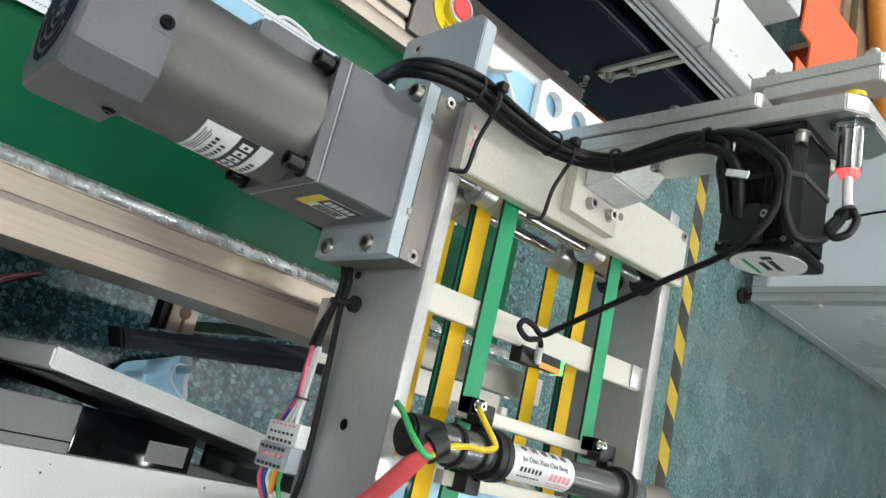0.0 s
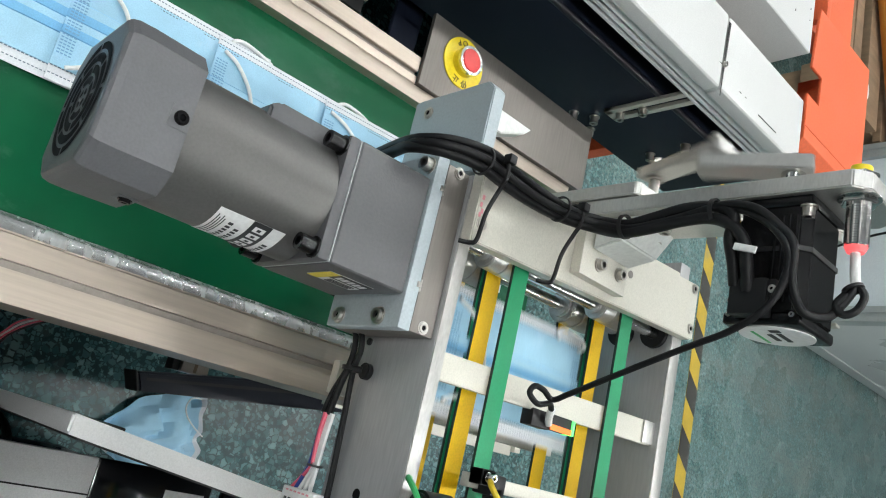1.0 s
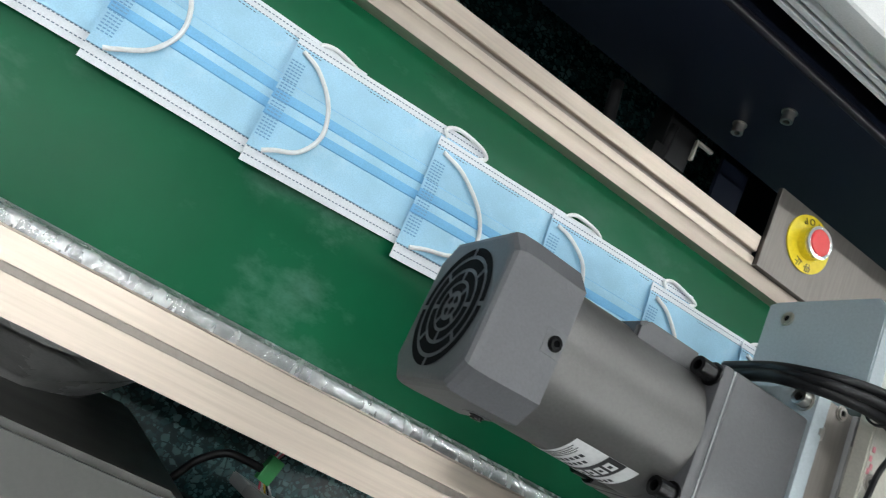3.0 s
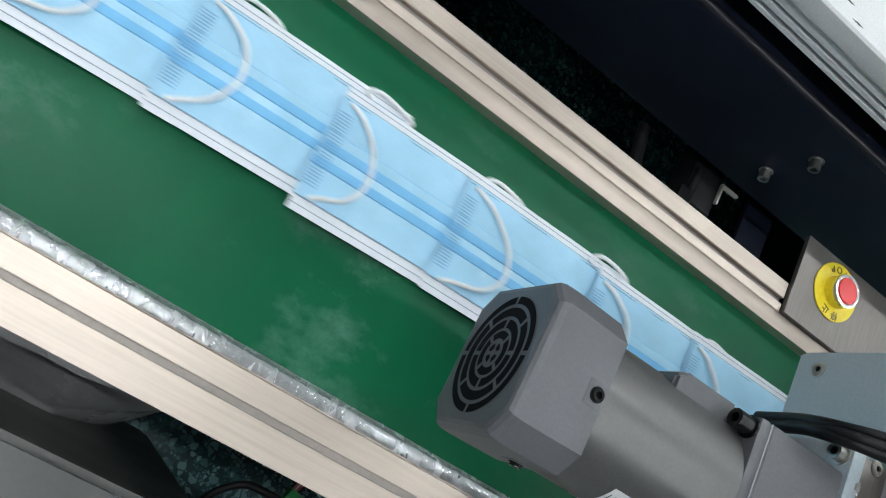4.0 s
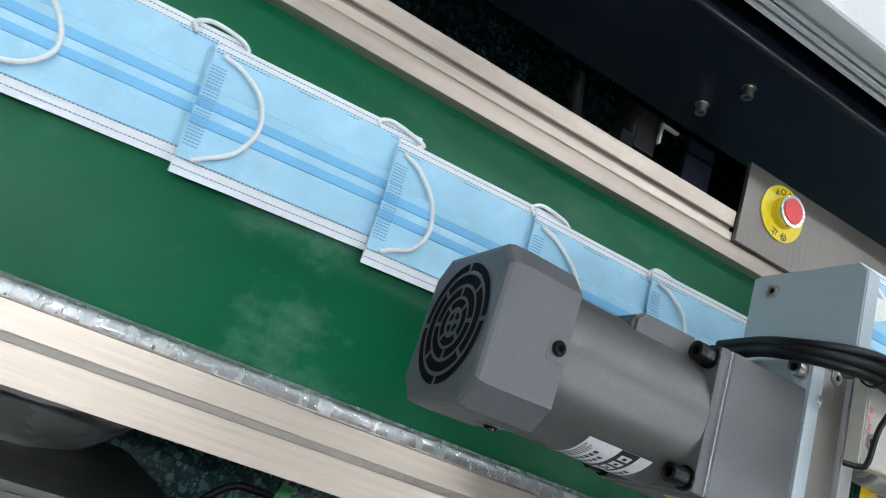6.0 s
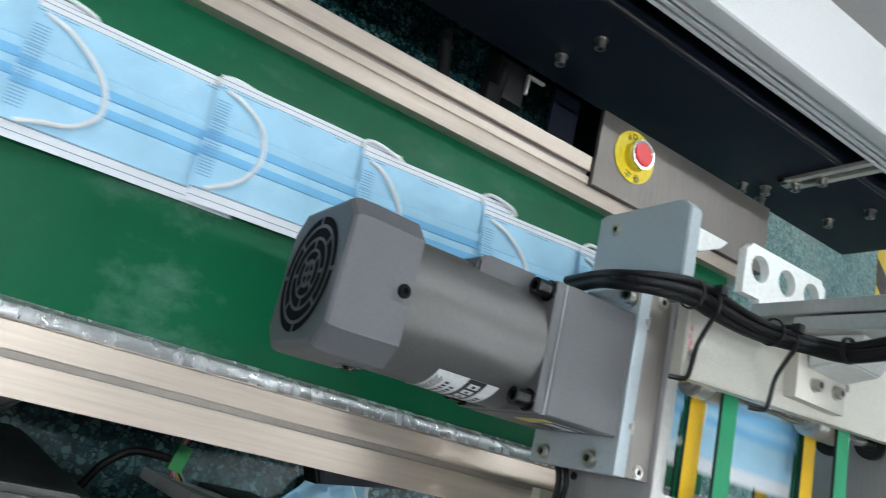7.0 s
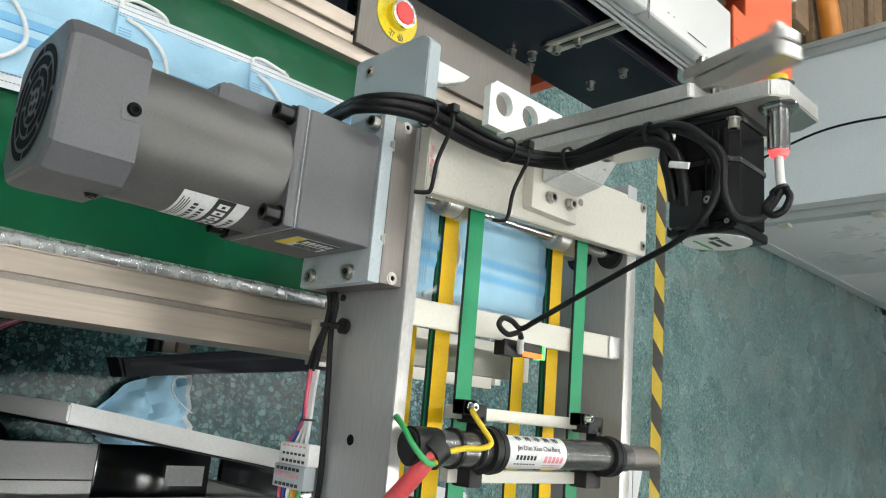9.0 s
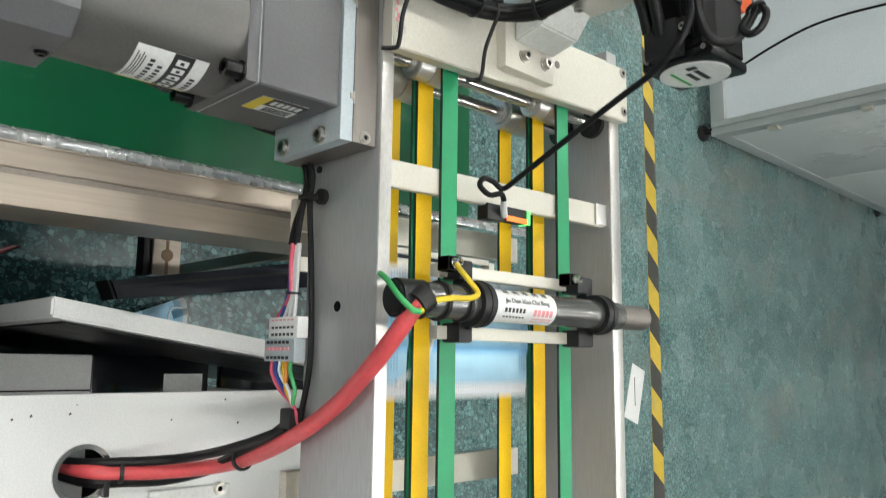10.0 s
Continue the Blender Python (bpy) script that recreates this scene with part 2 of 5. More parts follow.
def part(name, bm, material, parent=None, label="", smooth=True):
    """Links a bmesh built in world space as one mesh object, under a thing or a part."""
    mats = material if isinstance(material, (list, tuple)) else [material]
    if parent is not None:
        bmesh.ops.translate(bm, verts=bm.verts, vec=-base_of(parent))
    me = bpy.data.meshes.new(name)
    if smooth:
        for f in bm.faces:
            f.smooth = True
        for e in bm.edges:
            if len(e.link_faces) == 2 and e.calc_face_angle(0) > 0.6:
                e.smooth = False
    bm.to_mesh(me)
    bm.free()
    for k in mats:
        me.materials.append(M[k])
    ob = new(name, me)
    if parent is not None:
        ob.parent = parent
        BASE[ob.name] = base_of(parent)
    if label:
        ob["label"] = label
    return ob


def box(bm, x0, x1, y0, y1, z0, z1, bev=0.0008, seg=2, mat=0, turn=None):
    r = bmesh.ops.create_cube(bm, size=1, matrix=Matrix.Translation(((x0 + x1) / 2, (y0 + y1) / 2, (z0 + z1) / 2))
                              @ (turn or Matrix()) @ Matrix.Diagonal((abs(x1 - x0), abs(y1 - y0), abs(z1 - z0), 1)))
    vs = r["verts"]
    if bev:
        es = list({e for v in vs for e in v.link_edges})
        res = bmesh.ops.bevel(bm, geom=es, offset=bev, segments=seg, affect="EDGES", profile=0.6)
        vs = res["verts"]
    for f in {f for v in vs if v.is_valid for f in v.link_faces}:
        f.material_index = mat
    return bm


def one_box(*a, **k):
    return box(bmesh.new(), *a, **k)


def axis_matrix(p0, p1):
    d = Vector(p1) - Vector(p0)
    return Matrix.Translation((Vector(p0) + Vector(p1)) / 2) @ d.to_track_quat("Z", "Y").to_matrix().to_4x4(), d.length


def cyl(bm, p0, p1, r, seg=24, r2=None, bev=0.0, mat=0):
    m, h = axis_matrix(p0, p1)
    res = bmesh.ops.create_cone(bm, cap_ends=True, segments=seg, radius1=r, radius2=r if r2 is None else r2, depth=h, matrix=m)
    vs = res["verts"]
    fs = {f for v in vs for f in v.link_faces}
    for f in fs:
        f.material_index = mat
    if bev:
        es = [e for e in {e for v in vs for e in v.link_edges} if e.calc_face_angle(0) > 1.0]
        r_ = bmesh.ops.bevel(bm, geom=es, offset=bev, segments=2, affect="EDGES")
        for f in r_["faces"]:
            f.material_index = mat
    return bm


def ring(bm, p0, p1, r_out, r_in, seg=28, mat=0):
    """A tube with a wall, open through."""
    m, h = axis_matrix(p0, p1)
    rows = []
    for z, r in ((-h / 2, r_in), (-h / 2, r_out), (h / 2, r_out), (h / 2, r_in)):
        rows.append([bm.verts.new(m @ Vector((r * math.cos(a * math.tau / seg), r * math.sin(a * math.tau / seg), z))) for a in range(seg)])
    for i in range(4):
        for a in range(seg):
            f = bm.faces.new((rows[i][a], rows[i][(a + 1) % seg], rows[(i + 1) % 4][(a + 1) % seg], rows[(i + 1) % 4][a]))
            f.material_index = mat
    return bm


def curve_points(pts, n=8):
    """A smooth line through the points."""
    p = [Vector(q) for q in pts]
    p = [p[0] * 2 - p[1]] + p + [p[-1] * 2 - p[-2]]
    out = []
    for i in range(1, len(p) - 2):
        a, b, c, d = p[i - 1:i + 3]
        for k in range(n):
            t = k / n
            out.append(0.5 * ((2 * b) + (c - a) * t + (2 * a - 5 * b + 4 * c - d) * t * t + (3 * b - a - 3 * c + d) * t ** 3))
    out.append(p[-2])
    return out


def sweep(bm, pts, r, seg=10, n=8, mat=0, closed=False):
    line = curve_points(pts, n) if n else [Vector(q) for q in pts]
    up, rings = None, []
    for i, q in enumerate(line):
        d = (line[min(i + 1, len(line) - 1)] - line[max(i - 1, 0)]).normalized()
        if up is None:
            up = d.orthogonal().normalized()
        up = (up - d * up.dot(d)).normalized()
        side = d.cross(up)
        rings.append([bm.verts.new(q + r * (math.cos(a * math.tau / seg) * up + math.sin(a * math.tau / seg) * side)) for a in range(seg)])
    for i in range(len(rings) - 1):
        for a in range(seg):
            f = bm.faces.new((rings[i][a], rings[i][(a + 1) % seg], rings[i + 1][(a + 1) % seg], rings[i + 1][a]))
            f.material_index = mat
    for e in (rings[0][::-1], rings[-1]):
        bm.faces.new(e).material_index = mat
    return bm


def prism(bm, outline, axis, a, b, bev=0.0, mat=0):
    """An outline in the two other axes, drawn out along an axis from a to b."""
    def at(u, v, w):
        return {"x": (w, u, v), "y": (u, w, v), "z": (u, v, w)}[axis]
    lo = [bm.verts.new(at(u, v, a)) for u, v in outline]
    hi = [bm.verts.new(at(u, v, b)) for u, v in outline]
    fs = [bm.faces.new(lo), bm.faces.new(hi)]
    n = len(outline)
    for i in range(n):
        fs.append(bm.faces.new((lo[i], lo[(i + 1) % n], hi[(i + 1) % n], hi[i])))
    bmesh.ops.recalc_face_normals(bm, faces=fs)
    for f in fs:
        f.material_index = mat
    if bev:
        es = list({e for f in fs for e in f.edges})
        r = bmesh.ops.bevel(bm, geom=es, offset=bev, segments=2, affect="EDGES")
        for f in r["faces"]:
            f.material_index = mat
    return bm


def socket_bolt(name, head, direction, r, parent, mat="nickel", label="", length=None):
    """A socket-head bolt: head base at 'head', head standing out along 'direction'."""
    d = Vector(direction).normalized()
    h = Vector(head)
    L = length or r * 1.5
    bm = bmesh.new()
    ring(bm, h, h + d * L, r, r * 0.55, 20)
    cyl(bm, h, h + d * L * 0.4, r * 0.57, 6, mat=1)
    cyl(bm, h - d * 0.0005, h + d * min(0.0009, L * 0.35), r * 1.28, 20)
    return part(name, bm, [mat, "black_hole"], parent, label)


def words(text, size, parent, m, material, name="lettering", thick=0.0002, squeeze=1.0):
    cu = bpy.data.curves.new(name, "FONT")
    cu.body, cu.size, cu.align_x, cu.align_y, cu.extrude = text, size, "CENTER", "CENTER", thick
    tmp = bpy.data.objects.new(name, cu)
    scene.collection.objects.link(tmp)
    me = bpy.data.meshes.new_from_object(tmp)
    bpy.data.objects.remove(tmp)
    me.transform(m @ Matrix.Diagonal((squeeze, 1, 1, 1)))
    me.transform(Matrix.Translation(-base_of(parent)))
    me.materials.clear()
    me.materials.append(M[material])
    ob = new(name, me)
    ob.parent = parent
    BASE[ob.name] = base_of(parent)
    return ob


# ---- the hall ----
def hall():
    bm = bmesh.new()
    box(bm, -6, 6, -6, 9, -0.1, 0, 0)
    tagged(part("floor", bm, "terrazzo"), "dark teal terrazzo floor with pale chips", "floor", kind="structure")
    for n, b in (("wall_west", (-6.2, -6, -6, 9, 0, 4.2)), ("wall_east", (6, 6.2, -6, 9, 0, 4.2)),
                 ("wall_south", (-6.2, 6.2, -6.2, -6, 0, 4.2)), ("wall_north", (-6.2, 6.2, 9, 9.2, 0, 4.2))):
        tagged(part(n, one_box(*b, bev=0), "hall_wall"), "plain pale painted hall wall", "wall", kind="structure")
    tagged(part("ceiling", one_box(-6.2, 6.2, -6.2, 9.2, 4.2, 4.35, bev=0), "ceiling"), "plain pale hall ceiling", "ceiling", kind="structure")
    first = None
    for i, x in enumerate((-4.6, -2.45, -0.3, 1.25)):
        for j, y in enumerate((-2.3, -0.45, 2.2, 4.0)):
            if first is None:
                lamp = thing("ceiling_light", (x, y, 4.05), "white batten ceiling light with a lit tube", "ceiling light", "ceiling lights")
                part("body", one_box(x - 0.09, x + 0.09, y - 0.65, y + 0.65, 4.08, 4.2, 0.004), "white_label", lamp)
                part("tube", cyl(bmesh.new(), (x, y - 0.6, 4.055), (x, y + 0.6, 4.055), 0.02, 14), "tube", lamp)
                first = lamp
            else:
                copy_thing(first, pose(x, y, 4.05))


def floor_marking():
    strip = thing("floor_tape", (0, 2.47, 0), "yellow and black striped hazard tape on the floor", "floor tape", kind="structure")
    part("tape_backing", one_box(-1.6, 4.0, 2.432, 2.504, 0.0, 0.0012, 0), "tape_yellow", strip)
    first = None
    x = -1.6
    while x < 3.9:
        if first is None:
            bm = bmesh.new()
            prism(bm, [(x, 2.432), (x + 0.1, 2.432), (x + 0.16, 2.504), (x + 0.06, 2.504)], "z", 0.0012, 0.0022)
            first = part("stripe", bm, "tape_black", strip)
            x0 = x
        else:
            s = first.copy()
            scene.collection.objects.link(s)
            s.location.x += x - x0
        x += 0.2


# ---- green belt conveyor ----
def profile_rail(name, xa, xb, y0, y1, top, deep, parent, label, share=0.44):
    """An aluminium profile with a slot along its top."""
    mid, s = xa + (xb - xa) * share, 0.003
    o = [(xa, top - deep), (xb, top - deep), (xb, top), (mid + s, top), (mid + s, top - 0.009), (mid - s, top - 0.009), (mid - s, top), (xa, top)]
    bm = bmesh.new()
    prism(bm, o, "y", y0, y1, 0.0006)
    rail = part(name, bm, "alu", parent, label)
    # darker insert that paints the shade inside the slot
    part("slot_shade_strip", one_box(mid - s + 0.0003, mid + s - 0.0003, y0 + 0.001, y1 - 0.001, top - 0.0088, top - 0.0045, 0), "slot_grey", rail)
    return rail


def belt_conveyor():
    c = thing("belt_conveyor", (-0.28, -1.0, 0), "green belt conveyor with aluminium profile rails", "conveyor")
    part("belt", one_box(-0.425, -0.14, -4.2, 0.6, 0.838, 0.844, 0.002), "belt", c, "dark green scuffed PVC belt")
    part("bed", one_box(-0.416, -0.15, -4.2, 0.585, 0.79, 0.834, 0.002), "steel_sheet", c)
    part("end_roller", cyl(bmesh.new(), (-0.416, 0.585, 0.812), (-0.15, 0.585, 0.812), 0.025, 28), "chrome", c)
    part("rail_lip", one_box(-0.139, -0.1364, -4.2, 0.42, 0.79, 0.8565, 0.0008), "alu", c, "aluminium lip along the rail")
    profile_rail("rail", -0.136, -0.088, -4.2, 0.42, 0.856, 0.075, c, "aluminium rail with a slot")
    profile_rail("rail", -0.46, -0.4275, -4.2, 0.345, 0.858, 0.075, c, "aluminium rail with a slot", 0.62)
    part("belt_guide", one_box(-0.4274, -0.411, -4.2, 0.62, 0.79, 0.8575, 0.0008), "alu", c, "aluminium guide bar along the belt")
    # foil tape along the near rail, in lengths, a little wavy
    y = -2.0
    rnd = random.Random(4)
    while y < 0.4:
        ln = rnd.uniform(0.28, 0.45)
        bm = bmesh.new()
        n = 90
        rows = []
        for i in range(n + 1):
            yy = y + ln * i / n
            w = 0.0004 * noise.noise((yy * 30, 1, 0))
            rows.append([bm.verts.new((x, yy, z + 0.00006 * noise.noise((x * 300, yy * 140, 3)))) for x, z in
                         ((-0.1515 + w, 0.8458), (-0.1495 + w, 0.8475), (-0.1472, 0.8545), (-0.1425, 0.8578), (-0.1375 + w, 0.8584))])
        for i in range(n):
            for k in range(4):
                bm.faces.new((rows[i][k], rows[i][k + 1], rows[i + 1][k + 1], rows[i + 1][k]))
        bmesh.ops.solidify(bm, geom=bm.faces[:], thickness=0.0004)
        part("foil_strip", bm, "foil", c, "crinkled silver foil tape")
        y += ln - 0.004
    for yy in (-3.0, -1.2):
        for xx in (-0.13, -0.44):
            part("leg", one_box(xx - 0.02, xx + 0.02, yy - 0.02, yy + 0.02, 0.03, 0.79, 0.002), "alu", c)
            part("leg_foot", cyl(bmesh.new(), (xx, yy, 0), (xx, yy, 0.03), 0.03, 20, bev=0.003), "rubber", c)
    tie = part("cross_member", one_box(-0.47, -0.1, 0.412, 0.456, 0.33, 0.358, 0.002), "alu", c, "slotted aluminium cross member")
    part("member_slot", one_box(-0.46, -0.102, 0.4315, 0.4365, 0.358, 0.3586, 0), "wood", tie)
    part("keyhole", cyl(bmesh.new(), (-0.132, 0.434, 0.358), (-0.132, 0.434, 0.3592), 0.0095, 20), "wood", tie)
    part("member_edge", one_box(-0.47, -0.1, 0.4, 0.4115, 0.325, 0.352, 0.001), "rubber", tie)
    for xx in (-0.4,):
        post_ = part("leg", one_box(xx - 0.022, xx + 0.022, 0.457, 0.5, 0.02, 0.782, 0.002), "alu", c, "slotted aluminium leg")
        part("leg_slot", one_box(xx - 0.004, xx + 0.004, 0.4562, 0.4569, 0.36, 0.76, 0), "alu_dark", post_)
        part("leg_foot", cyl(bmesh.new(), (xx, 0.478, 0), (xx, 0.478, 0.02), 0.03, 20, bev=0.003), "rubber", c)
    return c


# ---- masks ----
def mask_thing(name, label, seed, loops=True):
    """A pleated mask lying flat, long side along y, its middle at the origin."""
    rnd = random.Random(seed)
    t = new(name)
    tagged(t, label, "face mask", "masks in the line")
    BASE[t.name] = Vector()
    L = 0.1735
    # pleated body: the profile across the width steps at the folds
    prof = [(-0.0535, 0.0004), (-0.0412, 0.0008), (-0.0408, 0.0018), (-0.0150, 0.0024), (-0.0143, 0.0033), (-0.0085, 0.0046), (-0.0016, 0.0036), (-0.0009, 0.0046),
            (0.005, 0.0058), (0.0125, 0.0046), (0.0137, 0.0026), (0.0445, 0.0016), (0.0448, 0.0006), (0.0535, 0.0004)]
    bm = bmesh.new()
    n = 26
    grid = []
    for i in range(n + 1):
        y = -L / 2 + L * i / n
        puff = 1 - 0.25 * abs(2 * i / n - 1) ** 6
        grid.append([bm.verts.new((-x, y, 0.0006 + z * puff + 0.0007 * noise.noise((x * 45 + seed, y * 30, seed)))) for x, z in prof])
    for i in range(n):
        for k in range(len(prof) - 1):
            f = bm.faces.new((grid[i][k], grid[i][k + 1], grid[i + 1][k + 1], grid[i + 1][k]))
            # darker blue on the pleat steps paints in the shading of the folds
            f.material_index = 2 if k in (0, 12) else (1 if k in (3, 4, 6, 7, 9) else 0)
    bmesh.ops.recalc_face_normals(bm, faces=bm.faces[:])
    bmesh.ops.solidify(bm, geom=bm.faces[:], thickness=-0.0006)
    part("body", bm, ["mask_blue", "mask_fold_shade", "mask_white"], t, "pale blue pleated non-woven")
    # welded dots: two rows along each long edge, a patch at each end
    bm = bmesh.new()

    def dot(x, y, z, a, b):
        v = [bm.verts.new((x + dx * a, y + dy * b, z)) for dx, dy in ((-1, -1), (1, -1), (1, 1), (-1, 1))]
        bm.faces.new(v)
    for end in (-1, 1):
        for r in range(4):
            x = -0.031
            while x < 0.032:
                dot(x, end * (0.0842 - r * 0.0029), 0.0068 if -0.0145 < x < 0.0145 else 0.0042, 0.00055, 0.0011)
                x += 0.0026
    tagged(part("weld_dots", bm, "stitch", t, smooth=False), kind="stuff")
    bm = bmesh.new()
    for x in (-0.0422, -0.0485, 0.0428, 0.0452, 0.0496):
        y = -0.085
        while y < 0.085:
            dot(-x, y, 0.0028, 0.00042, 0.00095)
            y += 0.003
    tagged(part("edge_seam", bm, "edge_stitch", t, smooth=False), kind="stuff")
    # ear loops lie on the mask as uneven arcs
    for end in (-1, 1):
        k = rnd.uniform(0.035, 0.055) * (1 if end < 0 else 0.6)
        off = rnd.uniform(-0.012, 0.012)
        e = end * 0.08
        d = -end
        pts = [(-0.041, e, 0.0045), (-0.036 + off * 0.3, e + d * k * 0.4, 0.006), (-0.022 + off, e + d * k * 0.85, 0.0075), (0.002 + off, e + d * k, 0.0078),
               (0.024 + off * 0.6, e + d * k * 0.75, 0.007), (0.037, e + d * k * 0.3, 0.0055), (0.041, e + d * 0.004, 0.0045)]
        if end > 0 and loops:
            pts = [(-0.041, e, 0.0045), (-0.046, e + 0.008, 0.0046), (-0.05 + off * 0.3, e + 0.0, 0.0052), (-0.055 + off * 0.2, e - 0.022, 0.003), (-0.05, e - 0.034, 0.0045), (-0.044, e - 0.03, 0.0048)]
        part("ear_loop", sweep(bmesh.new(), pts, 0.0018, 8, 8), "cord", t, "white elastic cord")
    return t


# ---- gear motor ----
def gear_motor():
    cx, cz = -0.1985, 1.0142
    g = thing("gear_motor", (cx, 0.17, 0.97), "grey gear motor with octagonal fan cover and cylindrical body", "motor")
    h = 0.044
    # gearbox with rounded edges
    part("gearbox", one_box(cx - h, cx + h, 0.1795, 0.244, cz - h, cz + h, 0.003, 3), "motor", g, "grey cast gearbox")
    part("gasket_line", one_box(cx - h + 0.0006, cx + h - 0.0006, 0.1788, 0.1795, cz - h + 0.0006, cz + h - 0.0006, 0.0003), "grey_alu", g)
    # flange on the motor side, chamfered corners run out to the body
    bm = bmesh.new()
    box(bm, cx - h, cx + h, 0.1695, 0.1788, cz - h, cz + h, 0.003, 2)
    part("flange", bm, "motor", g)
    part("housing", cyl(bmesh.new(), (cx, 0.06, cz), (cx, 0.17, cz), 0.0438, 64), "motor_body", g, "turned grey cylindrical housing")
    # corner bolts on the flange
    for sx in (-1, 1):
        for sz in (-1, 1):
            socket_bolt("corner_bolt", (cx + sx * 0.0365, 0.1694, cz + sz * 0.0365), (0, -1, 0), 0.0058, g, "black_gloss", length=0.0125)
    # octagonal fan cover with a tapered front
    c = 0.0128

    def octagon(r, ch):
        return [(-r + ch, -r), (r - ch, -r), (r, -r + ch), (r, r - ch), (r - ch, r), (-r + ch, r), (-r, r - ch), (-r, -r + ch)]
    bm = bmesh.new()
    loops = []
    for y, r, ch in ((0.066, 0.0448, c), (0.0345, 0.0456, c), (0.025, 0.0454, c), (0.0212, 0.0444, c * 0.97), (0.0193, 0.0428, c * 0.95), (0.0187, 0.0405, c * 0.92)):
        loops.append([bm.verts.new((cx + u, y, cz + w)) for u, w in octagon(r, ch)])
    for i in range(5):
        for k in range(8):
            bm.faces.new((loops[i][k], loops[i][(k + 1) % 8], loops[i + 1][(k + 1) % 8], loops[i + 1][k]))
    bm.faces.new(loops[0])
    bm.faces.new(loops[-1][::-1])
    bmesh.ops.recalc_face_normals(bm, faces=bm.faces[:])
    cover = part("fan_cover", bm, "motor_cap", g, "octagonal grey plastic fan cover", smooth=False)
    # vent slots: rings of flat black arcs painting the shade of openings, ribs between
    for r0, hw in ((0.0045, 0.0018), (0.0115, 0.0024), (0.0185, 0.0027), (0.0262, 0.0029), (0.0338, 0.0024)):
        for q in range(4):
            bm = bmesh.new()
            w0 = q * 90 + (45 if round(r0 * 1e4) in (115, 262) else 0)
            a0, a1 = math.radians(w0 + 0.075 / r0), math.radians(w0 + 90 - 0.075 / r0)
            n = 14
            inner, outer = [], []
            for i in range(n + 1):
                a = a0 + (a1 - a0) * i / n
                for ra, lst in ((r0 - hw, inner), (r0 + hw, outer)):
                    lst.append((cx + ra * math.cos(a), cz + ra * math.sin(a)))
            for i in range(n):
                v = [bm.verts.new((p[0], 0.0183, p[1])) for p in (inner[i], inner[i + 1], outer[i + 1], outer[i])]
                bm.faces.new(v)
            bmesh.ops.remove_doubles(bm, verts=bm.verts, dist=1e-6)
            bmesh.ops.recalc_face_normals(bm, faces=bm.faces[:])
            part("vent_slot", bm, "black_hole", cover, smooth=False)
    for px_, py_, pz_, d in ((cx + 0.001, 0.06, cz + 0.0452, (0, 0, 1)), (cx + 0.0452, 0.06, cz, (1, 0, 0))):
        bm = bmesh.new()
        p = Vector((px_, py_, pz_))
        d = Vector(d)
        box(bm, p.x - (0.007 if d.z else 0.0003), p.x + (0.007 if d.z else 0.0003), 0.0535, 0.0658, p.z - (0.0003 if d.z else 0.007), p.z + (0.0003 if d.z else 0.007), 0.0002)
        part("screw_pad", bm, "motor_cap", cover)
        socket_bolt("cover_screw", p + d * 0.0003, d, 0.0034, cover, "black_gloss", length=0.0022)
    # raised cable pad on the far side of the housing
    bm = bmesh.new()
    prism(bm, [(cx - 0.03, 0.116), (cx - 0.0425, 0.116), (cx - 0.047, 0.123), (cx - 0.047, 0.166), (cx - 0.03, 0.166)], "z", cz - 0.006, cz + 0.028, 0.002)
    part("terminal_pad", bm, "motor", g)
    # label wrapped on the near lower side
    bm = bmesh.new()

    def wrap(y0, y1, a0, a1, r, mat, target, n=12):
        rows = []
        for i in range(n + 1):
            a = math.radians(a0 + (a1 - a0) * i / n)
            rows.append([target.verts.new((cx + r * math.cos(a), y, cz + r * math.sin(a))) for y in (y0, y1)])
        for i in range(n):
            f = target.faces.new((rows[i][0], rows[i][1], rows[i + 1][1], rows[i + 1][0]))
            f.material_index = mat
    wrap(0.1055, 0.152, -12, 40, 0.0441, 0, bm)
    wrap(0.129, 0.1425, -12, 40, 0.0443, 1, bm)
    for i, y in enumerate((0.1075, 0.1092, 0.1109, 0.1126)):
        wrap(y, y + 0.0007, -6 + 2 * i, 33 - 3 * (i % 2), 0.0443, 1, bm)
    for y, w, bars in ((0.1165, 0.0032, 7), (0.1225, 0.0032, 6), (0.1458, 0.0036, 5)):
        for a in range(bars):
            wrap(y, y + w, -6 + a * 5.2, -2.6 + a * 5.2, 0.0443, 1, bm, 2)
    for a in range(5):
        wrap(0.132, 0.1398, -9 + a * 9.4, -2.5 + a * 9.4, 0.04445, 0, bm, 3)
        wrap(0.1345, 0.1372, -7.4 + a * 9.4, -4.2 + a * 9.4, 0.0446, 1, bm, 2)
    wrap(0.1055, 0.152, -17, -12, 0.0441, 2, bm, 3)
    bmesh.ops.recalc_face_normals(bm, faces=bm.faces[:])
    part("rating_label", bm, ["white_label", "ink", "yellow"], g, "white, black and yellow rating label")
    xf = cx + h + 0.0004
    bm = one_box(xf - 0.0003, xf + 0.0002, 0.193, 0.2305, 1.011, 1.0405, 0)
    box(bm, xf, xf + 0.0004, 0.193, 0.2015, 1.011, 1.0405, 0, mat=2)
    box(bm, xf, xf + 0.0004, 0.2015, 0.2305, 1.025, 1.0405, 0, mat=1)
    for i in range(3):
        box(bm, xf, xf + 0.0006, 0.206, 0.227, 1.0135 + i * 0.0035, 1.015 + i * 0.0035, 0, mat=1)
